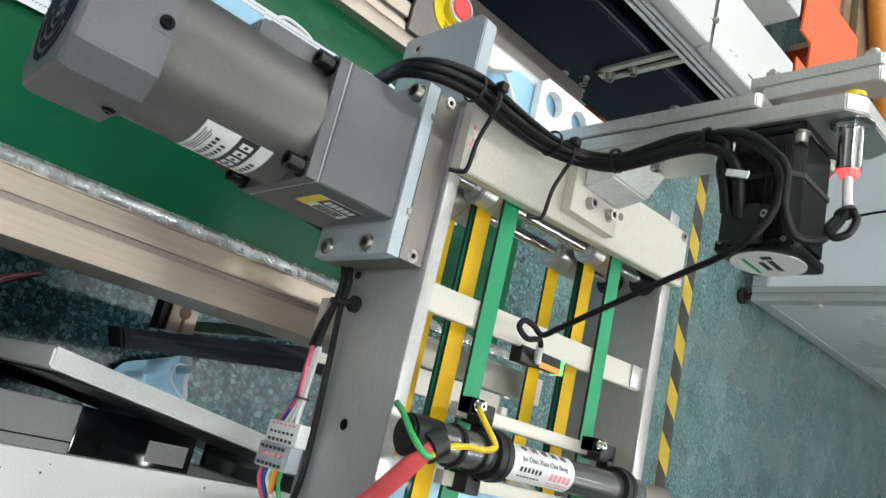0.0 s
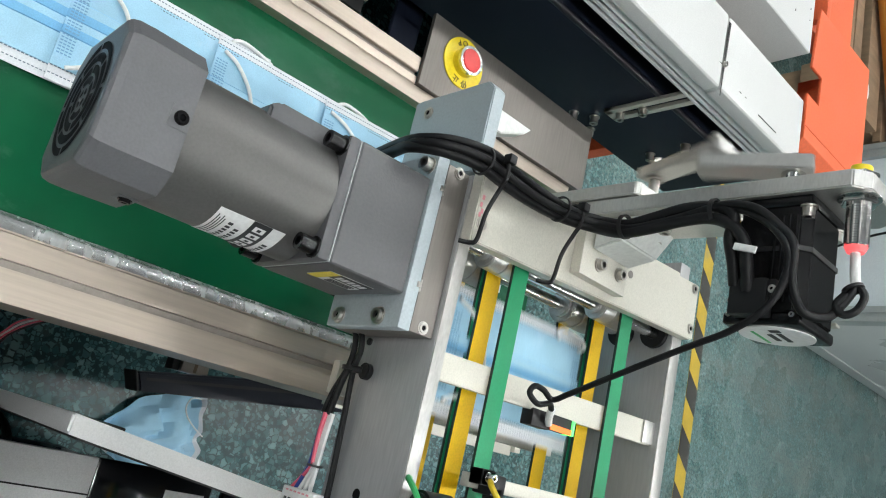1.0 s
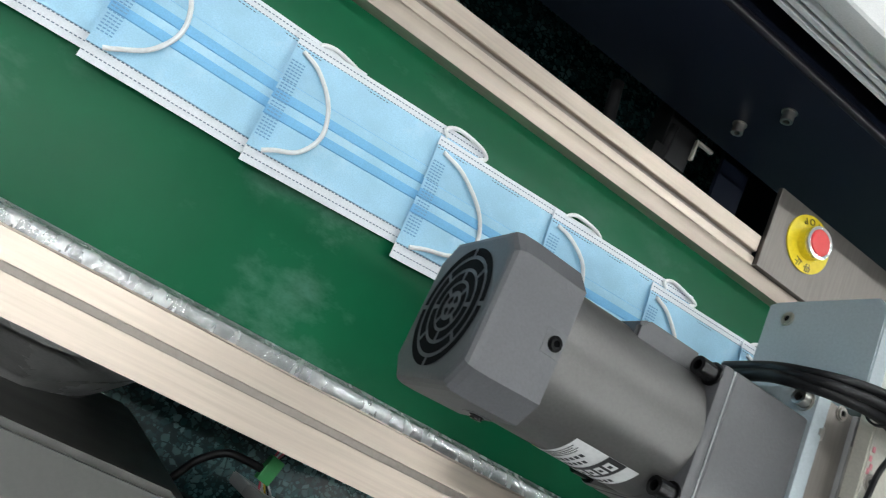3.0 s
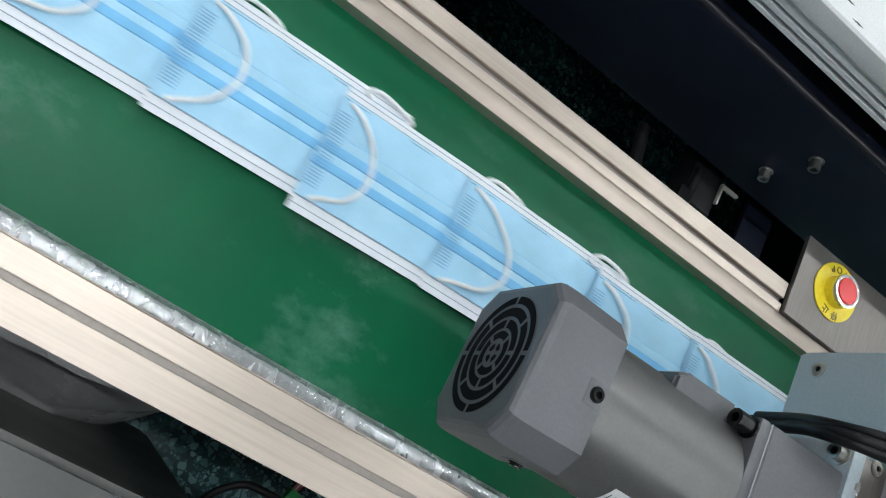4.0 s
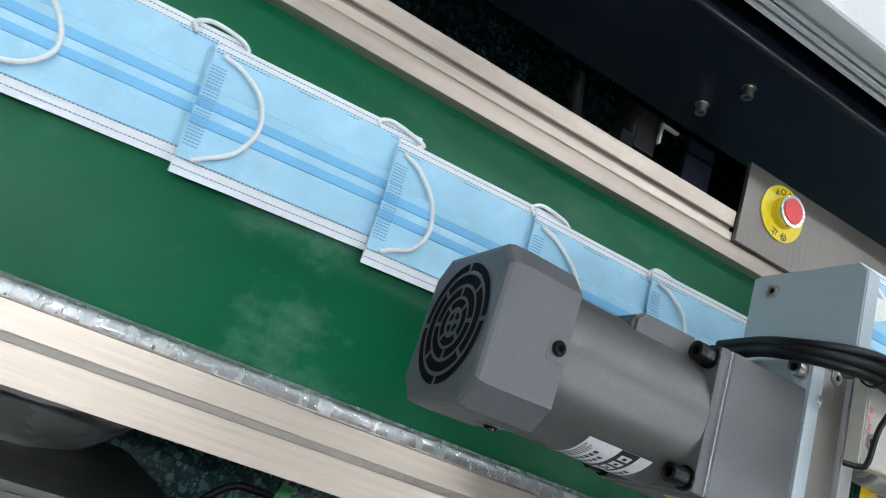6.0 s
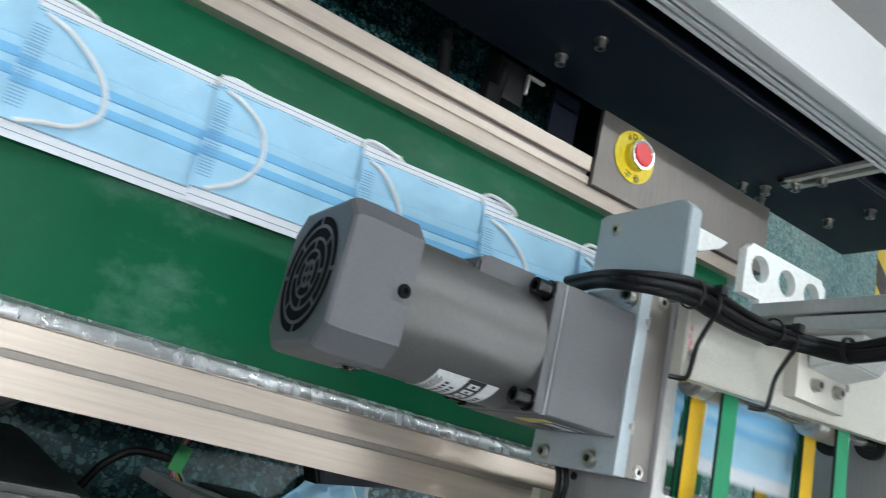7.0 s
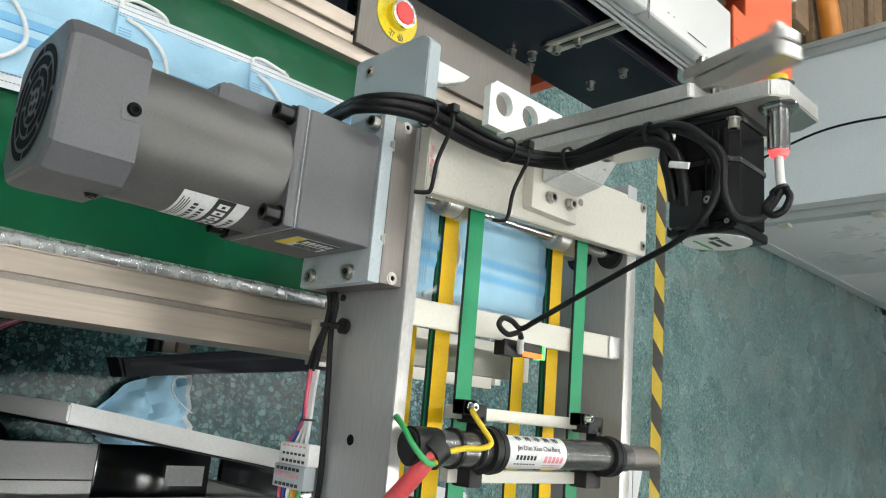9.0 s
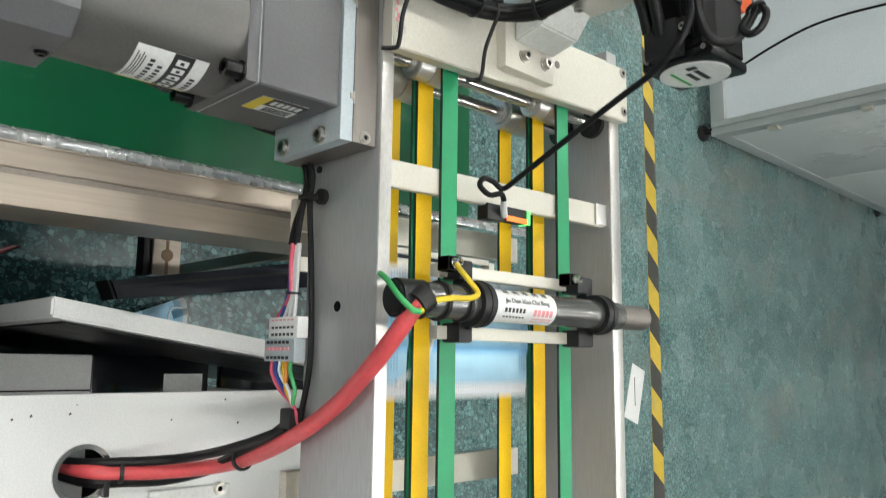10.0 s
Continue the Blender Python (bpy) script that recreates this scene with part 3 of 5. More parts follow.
    for i in range(5):
        box(bm, xf, xf + 0.0006, 0.2045 + i * 0.005, 0.2078 + i * 0.005, 1.0285, 1.0365, 0, mat=0)
    part("gearbox_label", bm, ["white_label", "ink", "yellow"], g, "white and yellow gearbox label")
    part("cable_gland", cyl(bmesh.new(), (cx + 0.02, 0.14, cz - 0.05), (cx + 0.035, 0.145, cz - 0.02), 0.008, 16), "black", g)
    return g


def motor_bracket():
    b = thing("motor_bracket", (-0.2, 0.25, 0.955), "machined aluminium bracket carrying the gear motor", "bracket")
    part("face_plate", one_box(-0.263, -0.131, 0.2445, 0.2555, 0.972, 1.0595, 0.001), "blue_plate", b, "blue-grey face plate")
    part("clamp_plate", one_box(-0.261, -0.132, 0.2572, 0.2792, 0.965, 1.0575, 0.001), "steel_sheet", b, "brushed steel clamp plate")
    for z in (0.987, 1.036):
        socket_bolt("plate_bolt", (-0.139, 0.2445, z), (0, -1, 0), 0.0052, b, length=0.004)
    for x in (-0.258, -0.1372):
        socket_bolt("plate_screw", (x, 0.2685, 1.0575), (0, 0, 1), 0.0038, b, length=0.0016)
    for x in (-0.239, -0.165):
        part("slot_nut", one_box(x - 0.0045, x + 0.0045, 0.2556, 0.2571, 1.046, 1.0592, 0.0002), "nickel", b)
        part("slot_nut_shank", one_box(x - 0.002, x + 0.002, 0.2522, 0.256, 1.0596, 1.0606, 0.0002), "nickel", b)
    socket_bolt("corner_screw", (-0.2545, 0.2445, 1.051), (0, -1, 0), 0.0052, b, length=0.007)
    return b


# ---- belt transfer between the side plates ----
def drive_belt(yc, x0, x1, zc, r, w, parent, name):
    """A flat belt round two pulleys: green outside, yellow inside, dark edges."""
    bm = bmesh.new()
    n = 10
    pts = []
    for i in range(n + 1):
        a = math.pi / 2 + math.pi * i / n
        pts.append((x0, a))
    for i in range(n + 1):
        a = -math.pi / 2 + math.pi * i / n
        pts.append((x1, a))
    th = 0.0028
    loops = []
    for cx, a in pts:
        o = [(cx + (r + d) * math.cos(a), yc + s * w / 2, zc + (r + d) * math.sin(a)) for d, s in ((th, -1), (th, 1), (0, 1), (0, -1))]
        loops.append([bm.verts.new(p) for p in o])
    k = len(loops)
    for i in range(k):
        A, B = loops[i], loops[(i + 1) % k]
        for j, mi in ((0, 0), (1, 2), (2, 1), (3, 2)):
            f = bm.faces.new((A[j], A[(j + 1) % 4], B[(j + 1) % 4], B[j]))
            f.material_index = mi
    bmesh.ops.recalc_face_normals(bm, faces=bm.faces[:])
    return part(name, bm, ["belt_green", "belt_yellow", "belt_edge"], parent, "flat belt, green outside and yellow inside")


BELT_Y = (0.3555, 0.507)
SHAFTS = ((-0.2195, 1.0415, 0.0136), (-0.2195, 1.0022, 0.0172), (1.0, 1.0415, 0.0136), (1.0, 1.0022, 0.0172))


def transfer():
    t = thing("belt_transfer", (0.2, 0.44, 0), "belt transfer unit between two grey steel side plates", "conveyor")
    for name, y0, y1, xa in (("side_plate", 0.28, 0.292, -0.262), ("side_plate", 0.5815, 0.599, -0.3)):
        part(name, one_box(xa, 1.1, y0, y1, 0.972, 1.06, 0.0008), "side_plate", t, "brushed grey side plate")
        part("edge_strip", one_box(xa + 0.02, 1.1, y0 + 0.0004, y1 - 0.0004, 1.0602, 1.0612, 0.0003), "alu_plate", t)
    def shaft_x(y, x):
        return x - 0.0235 * (y - 0.43)
    for x, z, r in SHAFTS:
        xe = x if x < 0 else 1.0
        part("shaft", cyl(bmesh.new(), (shaft_x(0.292, xe), 0.292, z), (shaft_x(0.582, xe), 0.582, z), 0.0058, 24), "chrome", t, "polished steel shaft")
        for y in BELT_Y:
            xx = shaft_x(y, xe)
            bm = cyl(bmesh.new(), (xx, y - 0.0115, z), (xx, y + 0.0115, z), r - 0.0002, 32)
            cyl(bm, (xx, y - 0.029, z), (xx, y - 0.0115, z), r - 0.0005, 32, bev=0.001)
            cyl(bm, (xx, y - 0.0335, z), (xx, y - 0.029, z), r - 0.005, 28, bev=0.0008)
            part("pulley", bm, "alu_plate", t, "turned aluminium pulley")
        xx = shaft_x(0.578, xe)
        part("bearing", ring(bmesh.new(), (xx, 0.5765, z), (xx, 0.5814, z), 0.0145, 0.006, 28), "black", t)
    for y in BELT_Y:
        for (x, z, r), belt in zip(SHAFTS[:2], ("upper_belt", "lower_belt")):
            drive_belt(y, shaft_x(y, x), 1.0, z, r, 0.0175, t, belt)
    bm = prism(bmesh.new(), [(-0.1275, 0.2922), (-0.1065, 0.2922), (-0.1125, 0.5813), (-0.135, 0.5813)], "z", 1.047, 1.0545, 0.0008)
    part("cross_bar", bm, "alu_cream", t, "cream flat cross bar")
    part("bar_tab", one_box(-0.1345, -0.1135, 0.563, 0.5812, 1.0548, 1.0565, 0.0004), "alu_plate", t, "bright end tab")
    for x, z in ((0.13, 0.925), (-0.1, 0.925), (0.45, 0.925)):
        part("lower_bar", one_box(x - 0.014, x + 0.014, 0.292, 0.585, z, z + 0.01, 0.0008), "alu_cream", t)
    bm = bmesh.new()
    box(bm, -0.172, -0.136, 0.5, 0.872, 0.62, 0.628, 0.001)
    box(bm, -0.131, -0.094, 0.5, 0.872, 0.612, 0.62, 0.001)
    for i in range(3):
        box(bm, -0.168 + i * 0.027, -0.155 + i * 0.027, 0.872, 0.886, 0.612, 0.628, 0.001)
    part("catch_comb", bm, "alu_cream", t, "pale comb plate below the belts")
    part("comb_post", one_box(-0.16, -0.14, 0.6, 0.62, 0.0, 0.612, 0.001), "alu", t)
    for x in (-0.016, 0.22):
        part("plate_hole", cyl(bmesh.new(), (x, 0.2797, 1.0145), (x, 0.2815, 1.0145), 0.0042, 16), "black_hole", t)
    for x in (-0.245, -0.128):
        part("plate_screw", cyl(bmesh.new(), (x, 0.2785, 0.985), (x, 0.28, 0.985), 0.003, 12), "black", t)
    return t


def end_plate():
    p = thing("end_plate", (-0.31, 0.29, 0.955), "blue-grey metal plate with one cut corner and a socket bolt", "plate")
    bm = bmesh.new()
    prism(bm, [(-0.3475, 0.958), (-0.268, 0.958), (-0.268, 1.057), (-0.3415, 1.057), (-0.3495, 1.0485), (-0.3495, 0.965)], "y", 0.284, 0.2975, 0.001)
    part("plate", bm, "blue_plate", p)
    socket_bolt("plate_bolt", (-0.3345, 0.284, 0.979), (0, -1, 0), 0.0046, p, length=0.0016)
    bm = bmesh.new()
    prism(bm, [(-0.336, 0.2977), (-0.336, 0.346), (-0.328, 0.338), (-0.316, 0.312), (-0.316, 0.2977)], "z", 1.03, 1.045, 0.0008)
    part("finger", bm, "white_plastic", p, "white plastic guide finger")
    return p


# ---- bridge, servo and pusher drive ----
def bridge():
    b = thing("bridge_beam", (-0.25, 0.44, 1.06), "cream aluminium beam bridging the two side plates", "beam")
    bm = prism(bmesh.new(), [(-0.2075, 0.2795), (-0.2225, 0.5975), (-0.2795, 0.5975), (-0.2645, 0.2795)], "z", 1.0615, 1.0735, 0.001)
    part("beam", bm, "alu_cream", b, "cream flat beam")
    bm = prism(bmesh.new(), [(-0.2665, 0.298), (-0.279, 0.58), (-0.288, 0.58), (-0.2755, 0.298)], "z", 1.0, 1.0613, 0.001)
    part("web", bm, "alu_cream", b)
    for x, y in ((-0.243, 0.2835), (-0.237, 0.2825), (-0.2325, 0.2845), (-0.229, 0.283)):
        part("pink_mark", one_box(x - 0.0018, x + 0.0018, y - 0.0012, y + 0.0012, 1.0735, 1.0738, 0), "pink_ink", b)
    for x, y in ((-0.2235, 0.287), (-0.2735, 0.5895), (-0.2325, 0.5905)):
        socket_bolt("beam_screw", (x, y, 1.0735), (0, 0, 1), 0.0042, b, length=0.0012)
    foot = part("post_foot", one_box(-0.276, -0.2225, 0.3945, 0.46, 1.0737, 1.084, 0.001), "alu_cream", b)
    bm = bmesh.new()
    prism(bm, [(-0.2743, 1.0842), (-0.2475, 1.0842), (-0.254, 1.112), (-0.2743, 1.127)], "y", 0.406, 0.4585, 0.0015)
    part("gusset", bm, "white_plastic", b, "white plastic gusset block")
    for x, y in ((-0.2375, 0.4185), (-0.2385, 0.4475)):
        socket_bolt("foot_bolt", (x, y, 1.084), (0, 0, 1), 0.0048, foot, length=0.0055)
    part("pin_hole", cyl(bmesh.new(), (-0.2505, 0.479, 1.0733), (-0.2505, 0.479, 1.0739), 0.0036, 16), "steel_sheet", b)
    for y, z in ((0.4475, 1.1165), (0.428, 1.136)):
        socket_bolt("side_bolt", (-0.2743, y, z), (1, 0, 0), 0.0048, b, length=0.009)
    return b


SX, SY, SZ = -0.294, 0.429, 1.235
CRANK, LINK = 0.056, 0.068


def post():
    p = thing("servo_post", (-0.281, 0.43, 1.074), "upright aluminium plate holding the servo motor", "plate")
    bm = bmesh.new()
    prism(bm, [(0.397, 1.074), (0.46, 1.074), (0.4715, 1.281), (0.461, 1.2975), (0.407, 1.2975), (0.397, 1.288)], "x", -0.2872, -0.2746, 0.001)
    part("plate", bm, "alu_plate", p)
    part("slide_rail", one_box(-0.2902, -0.2873, 0.424, 0.44, 1.08, 1.2, 0.0008), "chrome", p)
    yc, zc = 0.4175, 1.2855
    bm = cyl(bmesh.new(), (-0.275, yc, zc), (-0.24, yc, zc), 0.0072, 24, bev=0.001)
    s = part("proximity_sensor", bm, "chrome", p, "threaded metal proximity sensor")
    bm = bmesh.new()
    for i in range(17):
        ring(bm, (-0.271 + i * 0.0018, yc, zc), (-0.2701 + i * 0.0018, yc, zc), 0.0077, 0.0071, 24)
    part("thread", bm, "chrome", s)
    part("washer", cyl(bmesh.new(), (-0.2745, yc, zc), (-0.2732, yc, zc), 0.0135, 28), "chrome", s)
    part("nut", cyl(bmesh.new(), (-0.2732, yc, zc), (-0.2692, yc, zc), 0.0118, 6, bev=0.0008), "chrome", s)
    part("nut", cyl(bmesh.new(), (-0.2915, yc, zc), (-0.2874, yc, zc), 0.0118, 6, bev=0.0008), "chrome", s)
    part("tip", cyl(bmesh.new(), (-0.297, yc, zc), (-0.2915, yc, zc), 0.0068, 20), "ring_yellow", s)
    part("indicator", cyl(bmesh.new(), (-0.24, yc, zc), (-0.2362, yc, zc), 0.0071, 24, r2=0.0052), "led_red", s, "lit red indicator ring")
    part("cable_boot", sweep(bmesh.new(), [(-0.2362, yc, zc), (-0.228, yc, zc + 0.0004), (-0.219, yc - 0.0015, zc + 0.0015), (-0.213, yc - 0.003, zc + 0.003)], 0.0031, 12), "white_label", s, "white cable boot")
    return p


def servo():
    s = thing("servo_motor", (-0.22, SY, SZ), "black servo motor with a white round end label", "motor")
    h = 0.028
    part("flange", one_box(-0.2744, -0.2665, SY - h, SY + h, SZ - h, SZ + h, 0.002), "black_gloss", s)
    bm = bmesh.new()
    a, c = h - 0.001, 0.0065
    prism(bm, [(SY - a + c, SZ - a), (SY + a - c, SZ - a), (SY + a, SZ - a + c), (SY + a, SZ + a - c), (SY + a - c, SZ + a), (SY - a + c, SZ + a), (SY - a, SZ + a - c), (SY - a, SZ - a + c)], "x", -0.2665, -0.192, 0.0008)
    part("body", bm, "black_gloss", s)
    for k in range(4):
        part("body_rib", one_box(-0.26, -0.198, SY - a - 0.0012, SY - a + 0.001, SZ + 0.004 + k * 0.0046, SZ + 0.0056 + k * 0.0046, 0.0004), "black_gloss", s)
    part("end_cap", one_box(-0.1918, -0.1832, SY - h + 0.001, SY + h - 0.001, SZ - h + 0.001, SZ + h - 0.001, 0.003, 3), "black_gloss", s)
    bm = cyl(bmesh.new(), (-0.183, SY, SZ), (-0.1822, SY, SZ), 0.0245, 48)
    lab = part("end_label", bm, "white_label", s, "round white end label")
    bm = one_box(-0.1822, -0.1818, SY - 0.008, SY + 0.012, SZ + 0.003, SZ + 0.0065, 0)
    box(bm, -0.1822, -0.1818, SY - 0.006, SY + 0.01, SZ - 0.004, SZ - 0.0005, 0)
    box(bm, -0.1822, -0.1818, SY - 0.016, SY - 0.011, SZ + 0.001, SZ + 0.008, 0)
    part("print", bm, "ink", lab)
    part("print_stripe", one_box(-0.1822, -0.1818, SY - 0.013, SY + 0.016, SZ - 0.0125, SZ - 0.0105, 0), "green_plug", lab)
    conn = part("connector_box", one_box(-0.212, -0.1865, SY - h - 0.011, SY - h + 0.0005, SZ - 0.018, SZ + 0.008, 0.002), "black", s)
    part("connector_lip", one_box(-0.2115, -0.2, SY - h - 0.0085, SY - h + 0.0005, SZ + 0.0082, SZ + 0.0125, 0.001), "black", conn)
    socket_bolt("connector_screw", (-0.2045, SY - h - 0.0085, SZ + 0.0105), (0, -1, 0), 0.0022, s, length=0.0014)
    for x, z in ((-0.2, SZ - 0.0225), (-0.19, SZ - 0.0225), (-0.19, SZ + 0.0205), (-0.215, SZ - 0.0225)):
        socket_bolt("case_screw", (x, SY - h + 0.0008, z), (0, -1, 0), 0.0014, s, length=0.001)
    bm = bmesh.new()
    q = a + 0.0008
    loop_ = [(-q + c, -q), (q - c, -q), (q, -q + c), (q, q - c), (q - c, q), (-q + c, q), (-q, q - c), (-q, -q + c)]
    inner_ = [(u * 0.965, w * 0.965) for u, w in loop_]
    vs = [[bm.verts.new((x, SY + u, SZ + w)) for u, w in ls] for x in (-0.238, -0.2345) for ls in (loop_, inner_)]
    for i in range(8):
        j = (i + 1) % 8
        for p_, q_ in ((0, 2), (1, 3), (0, 1), (2, 3)):
            bm.faces.new((vs[p_][i], vs[p_][j], vs[q_][j], vs[q_][i]))
    bmesh.ops.recalc_face_normals(bm, faces=bm.faces[:])
    part("strap", bm, "black", s, "black nylon strap round the body", smooth=False)
    for dy in (-1, 1):
        for dz in (-1, 1):
            socket_bolt("flange_bolt", (-0.2665, SY + dy * 0.0238, SZ + dz * 0.0238), (1, 0, 0), 0.0042, s, length=0.0075)
    return s


def bar(bm, x0, x1, za, zb, w, mat=0):
    """A flat bar in its own space, along z, with eased ends."""
    prism(bm, [(-w / 2, za), (w / 2, za), (w / 2, zb - 0.003), (w / 2 - 0.003, zb), (-w / 2 + 0.003, zb), (-w / 2, zb - 0.003)], "x", x0, x1, 0.0008, mat)
    return bm


def crank_parts():
    """Crank arm, link and pusher slide, each built round its own pivot."""
    drive = thing("pusher_drive", (SX, SY, 1.0736), "aluminium crank drive with a white perforated pusher", "crank drive")

    def moving(name, bm, label):
        ob = part(name, bm, "alu_plate", None, label)
        ob.parent = drive
        BASE[ob.name] = Vector()
        return ob
    arm = moving("crank_arm", bar(bmesh.new(), -0.0115, 0, -0.013, CRANK + 0.012, 0.024), "thick aluminium crank arm")
    part("hub", cyl(bmesh.new(), (-0.0135, 0, 0), (0.016, 0, 0), 0.0085, 24), "chrome", arm)
    part("pin", cyl(bmesh.new(), (-0.0245, 0, CRANK), (-0.011, 0, CRANK), 0.0045, 20), "nickel", arm)
    link = moving("crank_link", bar(bmesh.new(), -0.0095, 0, -LINK - 0.012, 0.012, 0.02), "flat aluminium link bar")
    for z in (0, -LINK):
        bm = cyl(bmesh.new(), (-0.0155, 0, z), (-0.0097, 0, z), 0.0062, 6)
        cyl(bm, (-0.0185, 0, z), (-0.0155, 0, z), 0.0035, 16)
        part("pivot_nut", bm, "nickel", link)
        part("washer", cyl(bmesh.new(), (0.0004, 0, z), (0.0024, 0, z), 0.0072, 24), "nickel", link)
    slide = moving("pusher_slide", prism(bmesh.new(), [(-0.011, -0.19), (0.029, -0.19), (0.029, 0.004), (0.026, 0.007), (-0.008, 0.007), (-0.011, 0.004)], "x", -0.0116, 0, 0.0008), "aluminium slide bar")
    part("pivot_pin", cyl(bmesh.new(), (-0.027, 0.0195, 0), (-0.011, 0.0195, 0), 0.0045, 20), "nickel", slide)
    # white pusher: a flat plate with round holes, held by the foot of the slide
    bm = bmesh.new()
    n = 28
    za, zb = -0.2, -0.192
    cells = [(-0.0215, 0.0185, -0.001), (0.0185, 0.0575, 0.038), (0.0575, 0.0955, 0.0755)]
    xa, xb, xc, r = -0.0665, -0.0195, -0.0465, 0.0122
    for ci, (ya, yb, yc) in enumerate(cells):
        outer, inner = [], []
        for i in range(n):
            a = math.tau * (i + 0.5) / n
            dx, dy = math.cos(a), math.sin(a)
            k = min((xb - xc) / dx if dx > 1e-6 else (xa - xc) / dx if dx < -1e-6 else 9, (yb - yc) / dy if dy > 1e-6 else (ya - yc) / dy if dy < -1e-6 else 9)
            outer.append([xc + dx * k, yc + dy * k])
            inner.append((xc + dx * r, yc + dy * r))
        for cx_, cy_, rnd_ in ((xa, ya, ci == 0), (xa, yb, ci == 2), (xb, ya, False), (xb, yb, False)):
            j = min(range(n), key=lambda q: (outer[q][0] - cx_) ** 2 + (outer[q][1] - cy_) ** 2)
            outer[j] = [cx_ + (0.004 if rnd_ else 0), cy_ + (0.004 if rnd_ and cy_ == ya else -0.004 if rnd_ else 0)]
        v = {z: ([bm.verts.new((*p, z)) for p in outer], [bm.verts.new((*p, z)) for p in inner]) for z in (za, zb)}
        for i in range(n):
            j = (i + 1) % n
            for z in (za, zb):
                bm.faces.new((v[z][0][i], v[z][0][j], v[z][1][j], v[z][1][i]))
            bm.faces.new((v[za][1][i], v[za][1][j], v[zb][1][j], v[zb][1][i]))
            bm.faces.new((v[za][0][i], v[za][0][j], v[zb][0][j], v[zb][0][i]))
    bmesh.ops.recalc_face_normals(bm, faces=bm.faces[:])
    part("pusher_plate", bm, "white_plastic", slide, "white plastic plate with round holes", smooth=False)
    part("pusher_foot", one_box(-0.0197, -0.003, 0.0, 0.028, -0.2, -0.1902, 0.001), "white_plastic", slide)
    return arm, link, slide


# ---- small wired things on the transfer ----
def static_bar():
    s = thing("static_bar", (-0.018, 0.42, 1.06), "grey static eliminator tube held by black clamps", "static bar")
    xc, z = -0.018, 1.098
    part("tube", cyl(bmesh.new(), (xc, 0.288, z), (xc, 0.53, z), 0.0125, 40, bev=0.0008), "tube_grey", s, "grey metal tube")
    part("end_rod", cyl(bmesh.new(), (xc, 0.53, z), (xc, 0.574, z), 0.0112, 32, bev=0.001), "steel_sheet", s)
    part("end_cap", cyl(bmesh.new(), (xc, 0.266, z - 0.003), (xc, 0.292, z), 0.0135, 32, bev=0.002), "black", s)
    part("cable_plug", ring(bmesh.new(), (xc - 0.001, 0.286, z + 0.008), (xc + 0.006, 0.276, z + 0.008), 0.0105, 0.0078, 24), "black", s)
    for x in (-0.044, 0.003):
        part("mount_rail", one_box(x - 0.005, x + 0.005, 0.326, 0.516, 1.068, 1.077, 0.0008), "alu_cream", s)
    for y, f0, f1 in ((0.3445, 0.336, 0.3505), (0.5015, 0.4845, 0.507)):
        bm = ring(bmesh.new(), (xc, y - 0.0065, z), (xc, y + 0.0065, z), 0.0172, 0.0127, 36)
        ring(bm, (xc, y + 0.0005, z), (xc, y + 0.002, z), 0.0178, 0.0171, 36)
        c = part("clamp", bm, "black", s, "black plastic ring clamp")
        for x in (-0.044, 0.003):
            part("clamp_foot", one_box(x - 0.0075, x + 0.0075, f0, f1, 1.071, 1.09, 0.002), "black", c)
            part("clamp_lug", one_box(-0.0535, -0.0425, f0 - 0.0115, f0 + 0.002, 1.0775, 1.0898, 0.001), "black", c)
            part("clamp_arm", one_box(min(x, xc), max(x, xc), y - 0.0045, y + 0.0045, 1.078, 1.09, 0.002), "black", c)
        socket_bolt("clamp_nut", (-0.0485, f0 - 0.006, 1.09), (0, 0, 1), 0.0028, c, "chrome", length=0.007)
    # printed label
    bm = bmesh.new()
    n = 16

    def wrap(y0, y1, a0, a1, r, mat):
        rows = []
        for i in range(n + 1):
            a = math.radians(a0 + (a1 - a0) * i / n)
            rows.append([bm.verts.new((xc + r * math.cos(a), y, z + r * math.sin(a))) for y in (y0, y1)])
        for i in range(n):
            bm.faces.new((rows[i][0], rows[i][1], rows[i + 1][1], rows[i + 1][0])).material_index = mat
    wrap(0.355, 0.4265, 10, 165, 0.0127, 0)
    for i in range(5):
        for k in range(3):
            wrap(0.3665 + i * 0.0115 + k * 0.0022, 0.368 + i * 0.0115 + k * 0.0022, 137 - 4 * (i + k) % 7, 156, 0.0129, 1)
        wrap(0.3665 + i * 0.0115, 0.3725 + i * 0.0115, 145, 148, 0.01295, 1)
    for i in range(6):
        wrap(0.364 + i * 0.0042, 0.3668 + i * 0.0042, 66, 82, 0.0129, 1)
    for i in range(5):
        wrap(0.398 + i * 0.005, 0.4018 + i * 0.005, 58, 82, 0.0129, 2)
    for i in range(7):
        wrap(0.364 + i * 0.0037, 0.3665 + i * 0.0037, 46, 52, 0.0129, 1)
    wrap(0.398, 0.4235, 44, 49, 0.0129, 2)
    wrap(0.398, 0.4235, 33, 37, 0.0129, 2)
    bmesh.ops.recalc_face_normals(bm, faces=bm.faces[:])
    lab = part("label", bm, ["white_label", "ink", "pink_ink"], s, "white printed label with black and pink writing")
    m = Matrix.Translation((xc - 0.0036, 0.391, z + 0.0125)) @ Matrix.Rotation(math.radians(-17), 4, "Y") @ Matrix.Rotation(math.radians(90), 4, "Z")
    words("Jin Dian Xiao Chu Bang", 0.0052, lab, m, "ink", squeeze=1.06, thick=0.0001)
